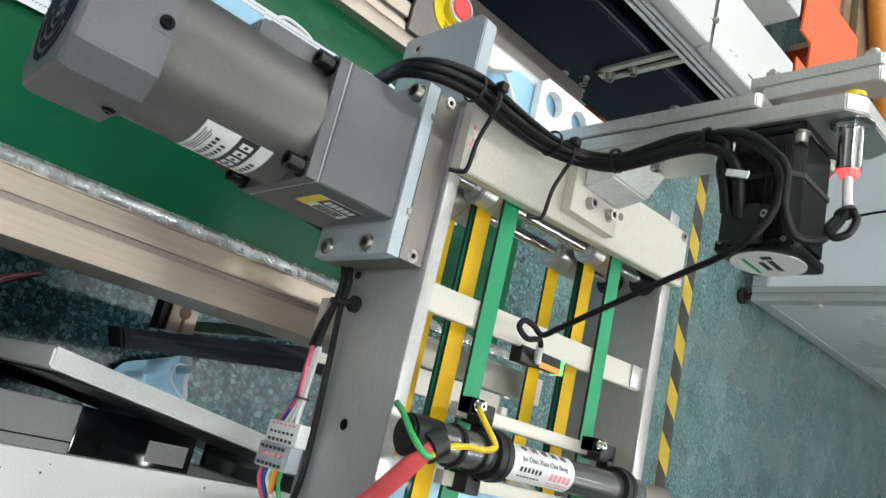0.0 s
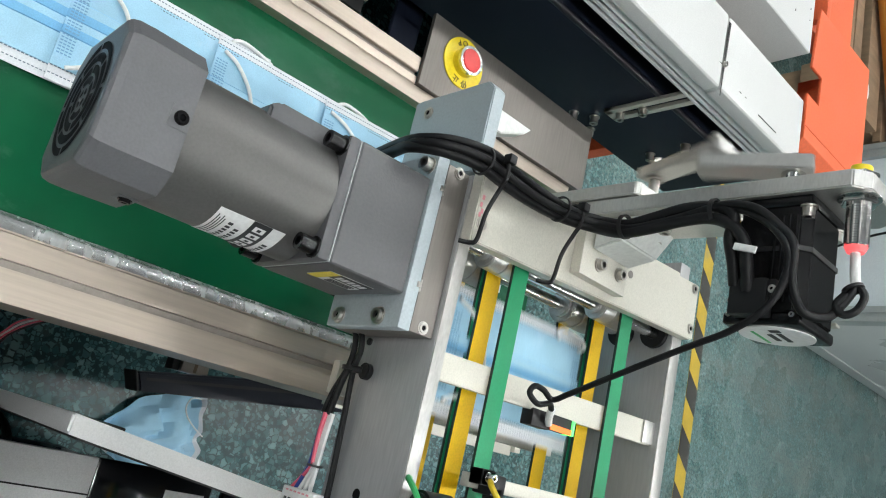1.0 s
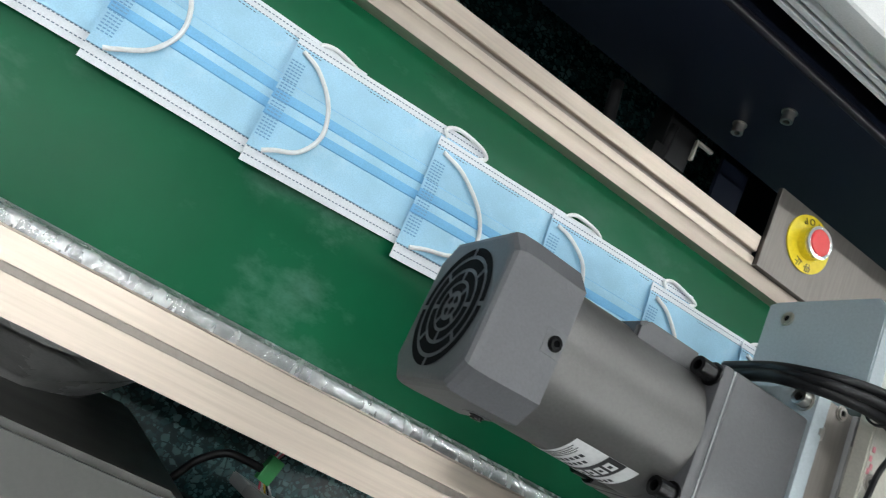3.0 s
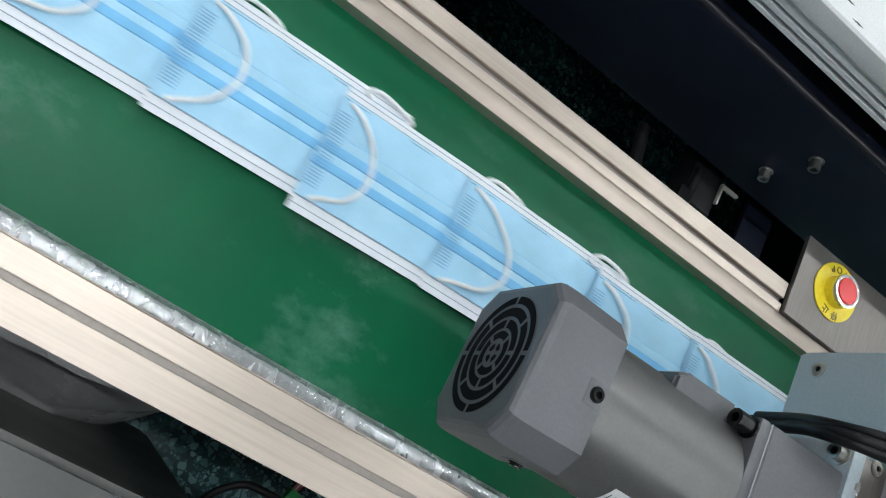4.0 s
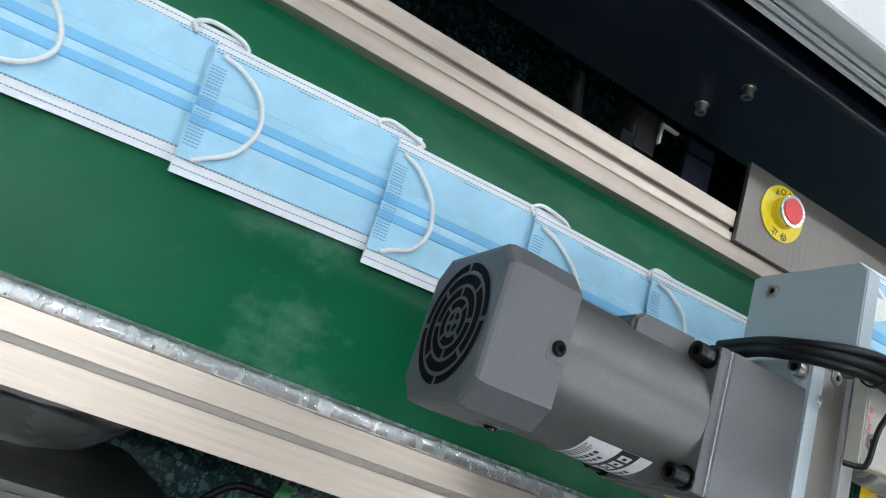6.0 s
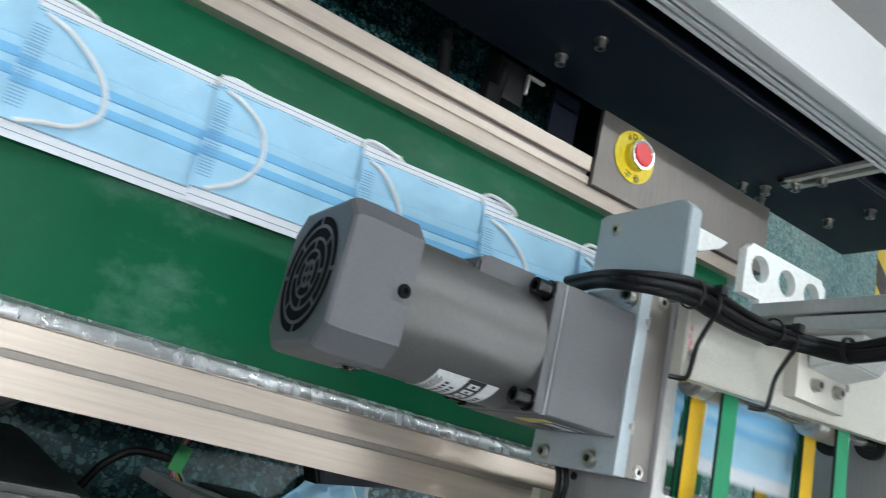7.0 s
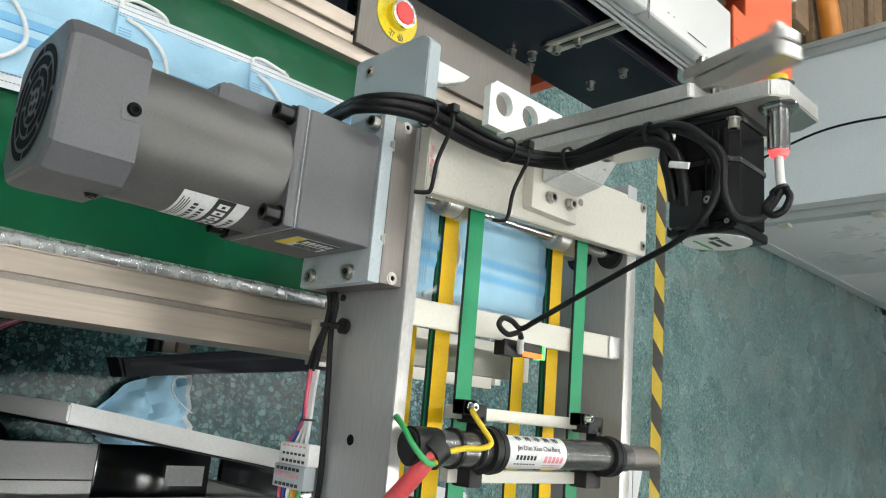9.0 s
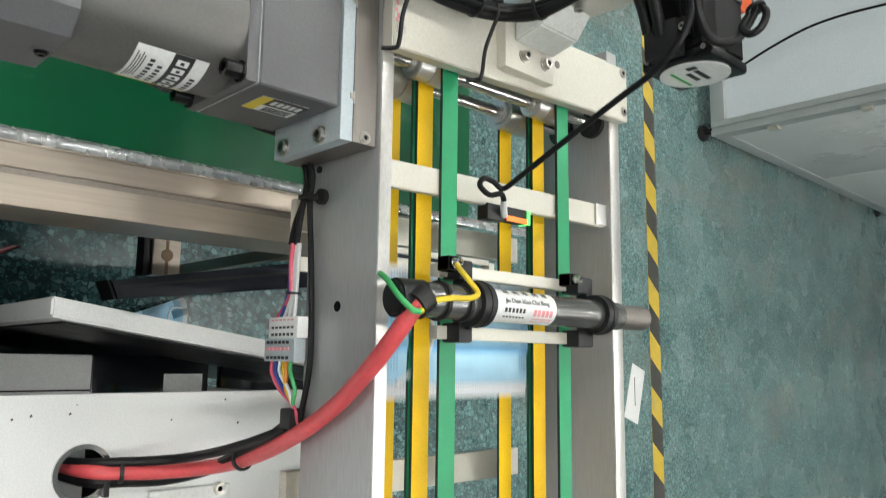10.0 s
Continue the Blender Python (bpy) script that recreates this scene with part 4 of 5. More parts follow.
    part("earth_wire", sweep(bmesh.new(), [(-0.047, 0.33, 1.093), (-0.043, 0.325, 1.1), (-0.033, 0.328, 1.108), (-0.024, 0.332, 1.1125), (-0.02, 0.322, 1.1135), (-0.019, 0.304, 1.113), (-0.015, 0.286, 1.112), (-0.008, 0.276, 1.113)], 0.0021, 10), "wire_yellow", s, "yellow earth wire")
    part("earth_wire", sweep(bmesh.new(), [(-0.008, 0.276, 1.113), (-0.009, 0.27, 1.112), (-0.018, 0.264, 1.105), (-0.03, 0.266, 1.09), (-0.036, 0.272, 1.075), (-0.036, 0.284, 1.0625)], 0.0021, 10), "wire_green", s, "green earth wire")
    for y in (0.328, 0.306):
        part("cable_tie", ring(bmesh.new(), (xc, y - 0.0015, z), (xc, y + 0.0015, z), 0.0145, 0.0126, 28), "black", s)
    return s


def cable(name, label, pts, r, mat, seg=10, category="cable", at=None):
    t = thing(name, at or pts[0], label, category)
    part("jacket", sweep(bmesh.new(), pts, r, seg), mat, t)
    return t


def wiring():
    c = cable("red_cable", "thick red sleeved cable from the static bar to the cabinet",
              [(-0.017, 0.29, 1.105), (-0.012, 0.278, 1.106), (0.006, 0.272, 1.094), (0.029, 0.2715, 1.068), (0.055, 0.2715, 1.032), (0.077, 0.2715, 0.99), (0.0995, 0.272, 0.931), (0.1155, 0.271, 0.868), (0.1235, 0.245, 0.822), (0.122, 0.205, 0.813), (0.1195, 0.18, 0.8), (0.119, 0.172, 0.74)], 0.0064, "red_cable", 16)
    cable("black_cable", "black cable running beside the red one into the cabinet",
          [(0.076, 0.272, 0.965), (0.094, 0.272, 0.925), (0.12, 0.268, 0.85), (0.131, 0.244, 0.814), (0.13, 0.21, 0.808), (0.129, 0.185, 0.8), (0.126, 0.172, 0.75)], 0.0055, "cable")
    for p, d in (((0.122, 0.205, 0.813), (-0.02, -0.98, -0.2)), ((0.108, 0.2717, 0.899), (0.25, -0.01, -0.968))):
        p, d = Vector(p), Vector(d)
        part("cable_tie", ring(bmesh.new(), p - d * 0.0016, p + d * 0.0016, 0.0094, 0.0073, 22), "black", c)
    part("tie_tail", one_box(0.129, 0.142, 0.1925, 0.1975, 0.804, 0.812, 0.001), "black", c)
    cable("black_cable", "thin black cable along the upper side of the red one", [(0.073, 0.274, 0.972), (0.085, 0.268, 0.945), (0.101, 0.262, 0.885), (0.111, 0.249, 0.838), (0.1135, 0.222, 0.819), (0.113, 0.195, 0.812), (0.114, 0.178, 0.795), (0.115, 0.17, 0.75)], 0.0042, "cable")
    # bundle along the beam to the servo
    b = thing("servo_cables", (-0.27, 0.25, 1.07), "bundle of black servo cables tied along the beam", "cable bundle")
    run = [(-0.266, 0.236, 0.985), (-0.264, 0.226, 1.03), (-0.2585, 0.2185, 1.06), (-0.2575, 0.231, 1.082), (-0.261, 0.261, 1.086), (-0.259, 0.286, 1.086), (-0.257, 0.321, 1.086), (-0.258, 0.356, 1.087),
           (-0.258, 0.38, 1.099), (-0.253, 0.385, 1.125), (-0.255, 0.385, 1.151), (-0.259, 0.385, 1.176), (-0.259, 0.385, 1.199), (-0.252, 0.385, 1.215), (-0.239, 0.385, 1.226), (-0.221, 0.387, 1.2295), (-0.206, 0.393, 1.229)]
    for k, (dx, dy, dz) in enumerate(((0.003, 0, 0), (-0.005, 0.001, 0.001), (0.0, -0.001, 0.006), (-0.006, 0.0, 0.006))):
        pts = [(x + dx * (1 - 0.3 * math.sin(i)), y + dy, z + dz) for i, (x, y, z) in enumerate(run)]
        if k == 1:
            pts = pts[:-3] + [(-0.239, 0.386, 1.2155), (-0.222, 0.388, 1.219), (-0.207, 0.393, 1.2195)]
        if k == 2:
            pts = pts[:-5] + [(-0.2645, 0.384, 1.21), (-0.259, 0.383, 1.233), (-0.244, 0.383, 1.251), (-0.231, 0.384, 1.2605), (-0.206, 0.386, 1.261), (-0.1905, 0.398, 1.264), (-0.1905, 0.41, 1.274), (-0.2, 0.414, 1.281), (-0.208, 0.4145, 1.286), (-0.2135, 0.4145, 1.2885)]
        if k == 3:
            pts = pts[:-5] + [(-0.262, 0.387, 1.216), (-0.251, 0.384, 1.238), (-0.237, 0.383, 1.2525), (-0.222, 0.3835, 1.259), (-0.206, 0.384, 1.2565), (-0.196, 0.3845, 1.252)]
        part("cable", sweep(bmesh.new(), pts, (0.0044, 0.0042, 0.003, 0.0028)[k], 12), "cable", b)
    part("cable_loop", sweep(bmesh.new(), [(-0.2135, 0.4145, 1.2885), (-0.206, 0.4155, 1.2935), (-0.1965, 0.4145, 1.29), (-0.193, 0.412, 1.283), (-0.199, 0.411, 1.2785), (-0.207, 0.413, 1.2835)], 0.0026, 10), "cable", b)
    part("cable_tie", ring(bmesh.new(), (-0.2115, 0.4145, 1.2865), (-0.2095, 0.4145, 1.2875), 0.0068, 0.0052, 18), "black", b)
    for y in (0.281, 0.371):
        bm = bmesh.new()
        x, z = -0.258, 1.087
        sweep(bm, [(x - 0.010, y - 0.003, z - 0.006), (x - 0.011, y - 0.003, z + 0.006), (x - 0.004, y - 0.003, z + 0.0115), (x + 0.005, y - 0.002, z + 0.0105), (x + 0.012, y, z + 0.004), (-0.23, y + 0.001, 1.0815),
                   (-0.2095, y + 0.002, 1.0765), (-0.2062, y, 1.0725), (-0.2062, y - 0.006, 1.066)], 0.0019, 6)
        box(bm, x - 0.013, x - 0.006, y - 0.0065, y + 0.0005, z + 0.008, z + 0.0155, 0.001)
        part("cable_tie", bm, "black", b, "black nylon cable tie")
    for i, r in ((9, 0.0098), (12, 0.009)):
        x, y, z = run[i]
        part("cable_tie", ring(bmesh.new(), (x - 0.002, y, z + 0.002), (x - 0.002, y, z + 0.005), r, r - 0.0015, 20), "black", b)
    for y in (0.262, 0.352):
        part("cable_tie", ring(bmesh.new(), (-0.2605, y - 0.001, 1.0885), (-0.2605, y + 0.001, 1.0885), 0.0108, 0.0095, 22), "black", b)
    part("wire_marker", one_box(-0.2315, -0.2265, 0.3785, 0.381, 1.2225, 1.2385, 0.0008, turn=Matrix.Rotation(math.radians(14), 4, "Y")), "white_label", b, "white wire marker sleeve")
    # sensor and its lead
    s = thing("photo_sensor", (-0.105, 0.41, 1.044), "small black and orange photo sensor on the cross bar", "sensor")
    part("body", one_box(-0.1105, -0.0965, 0.403, 0.426, 1.044, 1.0565, 0.001), "black", s)
    part("face", one_box(-0.1105, -0.098, 0.4262, 0.4545, 1.046, 1.057, 0.001), "black", s)
    part("lens_strip", one_box(-0.1022, -0.0975, 0.4262, 0.454, 1.0572, 1.058, 0.0002), "led_orange", s, "orange face")
    part("indicator", one_box(-0.11, -0.0975, 0.4548, 0.4572, 1.0465, 1.0585, 0.0003), "led_green", s, "lit green indicator")
    part("lead_boot", sweep(bmesh.new(), [(-0.1015, 0.4235, 1.057), (-0.106, 0.417, 1.062), (-0.112, 0.41, 1.069)], 0.0032, 10), "white_label", s)
    lead = [(-0.111, 0.411, 1.068), (-0.1145, 0.4, 1.074), (-0.111, 0.385, 1.075), (-0.117, 0.374, 1.0745), (-0.1235, 0.378, 1.075), (-0.1225, 0.388, 1.076), (-0.1175, 0.397, 1.079),
            (-0.1235, 0.3975, 1.094), (-0.1375, 0.394, 1.13), (-0.152, 0.39, 1.168), (-0.164, 0.387, 1.2), (-0.173, 0.385, 1.224), (-0.187, 0.3845, 1.245), (-0.206, 0.384, 1.2575), (-0.224, 0.3835, 1.259)]
    part("lead", sweep(bmesh.new(), lead, 0.0024, 10), "cable", s)
    # terminal block with its wires, hung beside the side plate
    tb = thing("terminal_block", (0.01, 0.272, 0.95), "pale grey printed terminal block hanging on its wires", "terminal block")
    body = part("housing", one_box(-0.009, 0.008, 0.2645, 0.2745, 0.943, 0.985, 0.001), "white_label", tb, "pale upper half")
    lower = part("housing", one_box(0.0082, 0.026, 0.2625, 0.2735, 0.941, 0.984, 0.001), "blue_plate", tb, "grey lower half")
    bm = bmesh.new()
    for r, (x, w) in enumerate(((-0.0065, 0.0012), (-0.0005, 0.0018), (0.005, 0.0022))):
        for k in range(6):
            box(bm, x - w / 2, x + w / 2, 0.2641, 0.2645, 0.948 + k * 0.0056, 0.9512 + k * 0.0056, 0, mat=1 if r == 0 else 0)
    part("print", bm, ["ink", "pink_ink"], body)
    bm = bmesh.new()
    for r, (x, w) in enumerate(((0.0112, 0.0024), (0.0162, 0.0028), (0.0232, 0.0024))):
        for k in range(6):
            box(bm, x - w / 2, x + w / 2, 0.2621, 0.2625, 0.945 + k * 0.0056, 0.9488 + k * 0.0056, 0, mat=1 if r == 1 else 0)
    part("print", bm, ["ink", "pink_ink"], lower)
    for w, z0, z1 in (("wire_pink", 0.9655, 0.946), ("wire_blue", 0.9615, 0.951), ("wire_white", 0.968, 0.9565), ("wire_white", 0.970, 0.9635), ("wire_white", 0.972, 0.9705)):
        part("wire", sweep(bmesh.new(), [(-0.068, 0.2715, z0 + 0.001), (-0.05, 0.271, z0), (-0.03, 0.2705, z0), (-0.018, 0.2705, z0 * 0.5 + z1 * 0.5), (-0.0085, 0.2705, z1)], 0.0017, 8), w, tb)
    part("wire", sweep(bmesh.new(), [(-0.068, 0.2685, 0.9675), (-0.05, 0.2682, 0.9665), (-0.03, 0.269, 0.967)], 0.0019, 8), "wire_pink", tb)
    part("wire_tie", ring(bmesh.new(), (-0.0285, 0.271, 0.968), (-0.0268, 0.271, 0.968), 0.0062, 0.005, 20), "black", tb)
    for w, z0, zm in (("wire_pink", 0.945, 0.953), ("wire_blue", 0.951, 0.959), ("wire_white", 0.957, 0.966), ("wire_yellow", 0.9625, 0.964), ("wire_orange", 0.966, 0.962), ("wire_green", 0.972, 0.975)):
        part("wire", sweep(bmesh.new(), [(0.0255, 0.268, z0), (0.035, 0.2675, z0 + 0.001), (0.048, 0.269, zm + 0.003), (0.06, 0.271, 0.973), (0.074, 0.274, 0.977)], 0.0016, 8), w, tb)
    part("lead", sweep(bmesh.new(), [(0.076, 0.275, 0.976), (0.03, 0.2768, 0.985), (-0.01, 0.2768, 0.985), (-0.06, 0.2755, 0.983), (-0.1, 0.274, 0.981), (-0.125, 0.273, 0.984), (-0.15, 0.268, 0.97), (-0.17, 0.25, 0.93)], 0.0024, 10), "cable", tb)
    part("sheath", sweep(bmesh.new(), [(-0.15, 0.266, 0.966), (-0.128, 0.272, 0.976), (-0.106, 0.272, 0.976), (-0.085, 0.271, 0.966), (-0.068, 0.2708, 0.961)], 0.0024, 10), "cable", tb)
    part("sheath", sweep(bmesh.new(), [(-0.106, 0.271, 0.978), (-0.09, 0.271, 0.973), (-0.067, 0.2708, 0.9685)], 0.0027, 10), "cable", tb)
    part("tie_strap", ring(bmesh.new(), (-0.106, 0.273, 0.979), (-0.103, 0.273, 0.979), 0.0075, 0.006, 20), "black", tb)
    bm = cyl(bmesh.new(), (-0.104, 0.27, 0.985), (-0.104, 0.275, 0.991), 0.0028, 12)
    cyl(bm, (-0.104, 0.274, 0.993), (-0.104, 0.28, 0.993), 0.0065, 20, bev=0.001)
    part("tie_mount", bm, "black", tb)
    part("tie_mount", one_box(0.062, 0.078, 0.266, 0.28, 0.962, 0.976, 0.002), "black", tb)


# ---- stop button plate ----
def stop_plate():
    p = thing("stop_plate", (-0.465, 0.48, 0.858), "brushed steel plate with a red emergency stop button", "control plate")
    part("plate", one_box(-0.517, -0.4285, 0.346, 0.64, 0.857, 0.8625, 0.0008), "steel_sheet", p, "brushed steel plate")
    part("plate_lip", one_box(-0.4305, -0.4285, 0.346, 0.64, 0.83, 0.8568, 0.0004), "steel_sheet", p)
    c = (-0.482, 0.398)
    legend = part("legend_ring", cyl(bmesh.new(), (*c, 0.8626), (*c, 0.8642), 0.03, 56, bev=0.0003), "ring_yellow", p, "round yellow legend plate")
    button = part("button", ring(bmesh.new(), (*c, 0.8642), (*c, 0.873), 0.0165, 0.0135, 44), "ring_yellow", p, "red button in a yellow and chrome collar")
    part("button_collar", ring(bmesh.new(), (*c, 0.873), (*c, 0.8772), 0.0168, 0.0136, 44), "chrome", button, "chrome collar")
    part("button_cap", cyl(bmesh.new(), (*c, 0.865), (*c, 0.8778), 0.0134, 40, bev=0.0012), "red", button, "red plastic cap")
    for i, ch in enumerate("STOP"):
        deg = 180 - (33 - 22 * i)
        a = math.radians(deg)
        pos = Vector((c[0] + 0.0238 * math.cos(a), c[1] + 0.0238 * math.sin(a), 0.8644))
        words(ch, 0.0095, legend, Matrix.Translation(pos) @ Matrix.Rotation(math.radians(deg - 270), 4, "Z"), "ink")
    for i, ch in enumerate("\u505c\u6b62"):
        deg = 16 - 32 * i
        a = math.radians(deg)
        pos = Vector((c[0] + 0.0238 * math.cos(a), c[1] + 0.0238 * math.sin(a), 0.8644))
        words(ch, 0.0095, legend, Matrix.Translation(pos) @ Matrix.Rotation(math.radians(deg - 90), 4, "Z"), "ink")
    return p


# ---- machine behind, with the dark panel ----
def packing_machine():
    m = thing("packing_machine", (-0.75, 0.2, 0), "machine with a dark navy side panel and white top covers", "machine")
    part("side_panel", one_box(-0.612, -0.6, -3.0, 1.0, 0.742, 0.906, 0.001), "navy", m, "dark navy sheet panel")
    part("panel_fold", one_box(-0.66, -0.606, -3.0, 0.95, 0.9065, 0.909, 0.0008), "navy", m)
    part("recess", one_box(-0.662, -0.65, -3.0, 0.95, 0.909, 0.9455, 0.0008), "navy", m)
    part("inner_frame", one_box(-1.5, -0.68, -3.0, 0.95, 0.755, 0.9, 0.002), "navy", m)
    o = [(-0.66, 0.946), (-0.592, 0.946), (-0.592, 0.951), (-0.602, 0.951), (-0.602, 0.957), (-0.590, 0.957), (-0.590, 0.963), (-0.600, 0.963), (-0.600, 0.968), (-0.588, 0.968), (-0.588, 0.9795), (-0.66, 0.9795)]
    part("edge_profile", prism(bmesh.new(), o, "y", -3.0, 0.948, 0.0006), "pale_alu", m, "slotted pale edge profile")
    part("fold_edge", cyl(bmesh.new(), (-0.6045, -3.0, 0.9045), (-0.6045, 0.985, 0.9045), 0.0052, 20), "navy_gloss", m, "rounded fold of the dark panel")
    for y0, y1 in ((0.1, 0.24), (0.252, 0.36), (0.5, 0.62)):
        part("seal_strip", one_box(-0.6015, -0.5965, y0, y1, 0.9515, 0.9565, 0.0006), "panel_blue", m, "pale seal strip")
    for y0, y1 in ((-3.0, -0.9), (-0.897, 0.701), (0.7035, 0.94)):
        part("top_cover", one_box(-0.6925, -0.5825, y0, y1, 0.980, 1.004, 0.0055, 3), "cover_white", m, "white painted cover sheet")
    for y, z in ((0.329, 0.854), (0.324, 0.793), (0.863, 0.8), (0.855, 0.867), (0.703, 0.766), (0.727, 0.787), (0.756, 0.758)):
        socket_bolt("panel_bolt", (-0.6, y, z), (1, 0, 0), 0.0062, m, length=0.012)
    bm = bmesh.new()
    for y0, y1 in ((0.712, 0.7215), (0.7325, 0.742)):
        box(bm, -0.6, -0.594, y0, y1, 0.815, 0.96, 0.0008)
    for z0 in (0.815, 0.948):
        box(bm, -0.6, -0.594, 0.712, 0.742, z0, z0 + 0.012, 0.0008)
    br = part("slotted_bracket", bm, "alu_cream", m, "slotted cream bracket")
    for z in (0.834, 0.873):
        socket_bolt("bracket_bolt", (-0.594, 0.727, z), (1, 0, 0), 0.006, br, length=0.01)
    for y in (-2.6, 0.9):
        for x in (-1.46, -1.36):
            part("leg", one_box(x - 0.03, x + 0.03, y - 0.03, y + 0.03, 0.0, 0.7548, 0.002), "navy", m)
    # two closing sheets added out of view to keep light off the floor below
    part("back_light_block", one_box(-1.51, -1.5, -3.0, 0.95, 0.0, 0.9, 0.001), "navy", m)
    part("end_light_block", one_box(-1.499, -0.75, 0.935, 0.945, 0.0, 0.7545, 0.001), "navy", m)
    part("clamp_block", one_box(-0.66, -0.57, 0.3, 0.345, 0.66, 0.7, 0.003), "black", m)
    part("clamp_handle", cyl(bmesh.new(), (-0.62, 0.22, 0.69), (-0.5, 0.235, 0.7), 0.008, 16), "black", m)
    part("clamp_plate", one_box(-0.617, -0.588, 0.3425, 0.346, 0.7005, 0.706, 0.001), "alu_cream", m, "small pale latch")
    part("clamp_plate", one_box(-0.617, -0.613, 0.3462, 0.37, 0.7005, 0.706, 0.001), "alu_cream", m)
    part("tie_bar", one_box(-0.64, -0.56, 0.395, 0.44, 0.69, 0.697, 0.001), "navy", m)
    rnd = random.Random(8)
    for k in range(26):
        y = rnd.uniform(-0.6, 0.93)
        ln, x = rnd.uniform(0.003, 0.02), -0.588 - abs(rnd.gauss(0, 0.012))
        part("dirt_mark", prism(bmesh.new(), [(x, y), (x - 0.0012, y + ln * 0.5), (x - 0.0006, y + ln), (x + 0.0006, y + ln * 0.6)], "z", 1.004, 1.0042), "dirt", m)
    # black sliver laid on the covers paints the darkness of the crack between them
    gap = prism(bmesh.new(), [(-0.572, 0.7015), (-0.572, 0.7028), (-0.632, 0.705), (-0.682, 0.7065), (-0.682, 0.7005), (-0.632, 0.701)], "z", 1.0042, 1.0046)
    part("cover_gap", gap, "rubber", m, "black strip painting the dark of the open joint")
    socket_bolt("joint_bolt", (-0.618, 0.7025, 1.0046), (0, 0, 1), 0.0034, m, length=0.004)
    part("seal_scrape", one_box(-0.5985, -0.597, 0.805, 0.86, 1.0042, 1.0048, 0.0001), "dirt", m)
    part("trough", one_box(-0.79, -0.693, -3.0, 0.936, 0.905, 0.93, 0.001), "steel_sheet", m, "dull steel trough between the covers")
    part("rear_cover", one_box(-1.2, -0.782, -3.0, 0.952, 0.931, 1.0, 0.004, 3), "cover_white", m, "white painted rear cover")
    for k in range(12):
        x, y, ln = rnd.uniform(-0.86, -0.79), rnd.uniform(0.75, 0.945), rnd.uniform(0.002, 0.006)
        part("dirt_mark", prism(bmesh.new(), [(x, y), (x + ln * 0.6, y + 0.001), (x + ln, y - ln * 0.4), (x + ln * 0.3, y - 0.0014)], "z", 1.0, 1.0003), "dirt", m)
    # clamp hardware under the panel
    part("clamp_arm", one_box(-0.56, -0.5, 0.27, 0.285, 0.72, 0.735, 0.002), "black", m)
    part("clamp_rod", cyl(bmesh.new(), (-0.615, 0.309, 0.7), (-0.555, 0.304, 0.7), 0.006, 16), "black", m)
    return m


def orange_guard():
    g = thing("orange_guard", (-0.85, 1.02, 0), "orange painted machine guard standing beside the white covers", "machine guard")
    bm = bmesh.new()
    prism(bm, [(-0.66, 1.0), (-0.64, 1.0), (-0.588, 0.948), (-0.588, 0.936), (-0.592, 0.936), (-0.592, 0.946), (-0.642, 0.996), (-0.66, 0.996)], "y", 0.957, 1.186, 0.0006)
    part("front_fold", bm, "orange", g, "orange sheet folded down at the front")
    bm = prism(bmesh.new(), [(-0.6602, 0.957), (-0.6602, 1.186), (-0.888, 1.189), (-0.88, 0.975), (-0.765, 0.962), (-0.765, 1.0), (-0.715, 0.998), (-0.715, 0.955)], "z", 0.996, 1.0, 0.0008)
    part("guard_plate", bm, "orange", g, "orange painted sheet with a notch")
    part("side_flange", one_box(-0.885, -0.645, 1.176, 1.186, 0.88, 0.9955, 0.001), "orange", g)
    part("rear_guard", one_box(-1.3, -0.892, 1.02, 1.2, 0.93, 0.96, 0.003), "orange", g, "orange rear sheet on a lower level")
    part("rear_rib", one_box(-1.3, -0.896, 1.02, 1.034, 0.9602, 0.99, 0.002), "orange", g)
    part("leg", one_box(-1.28, -1.22, 1.05, 1.09, 0, 0.9298, 0.003), "orange", g)
    part("leg", one_box(-0.84, -0.8, 1.14, 1.175, 0, 0.9955, 0.003), "orange", g)


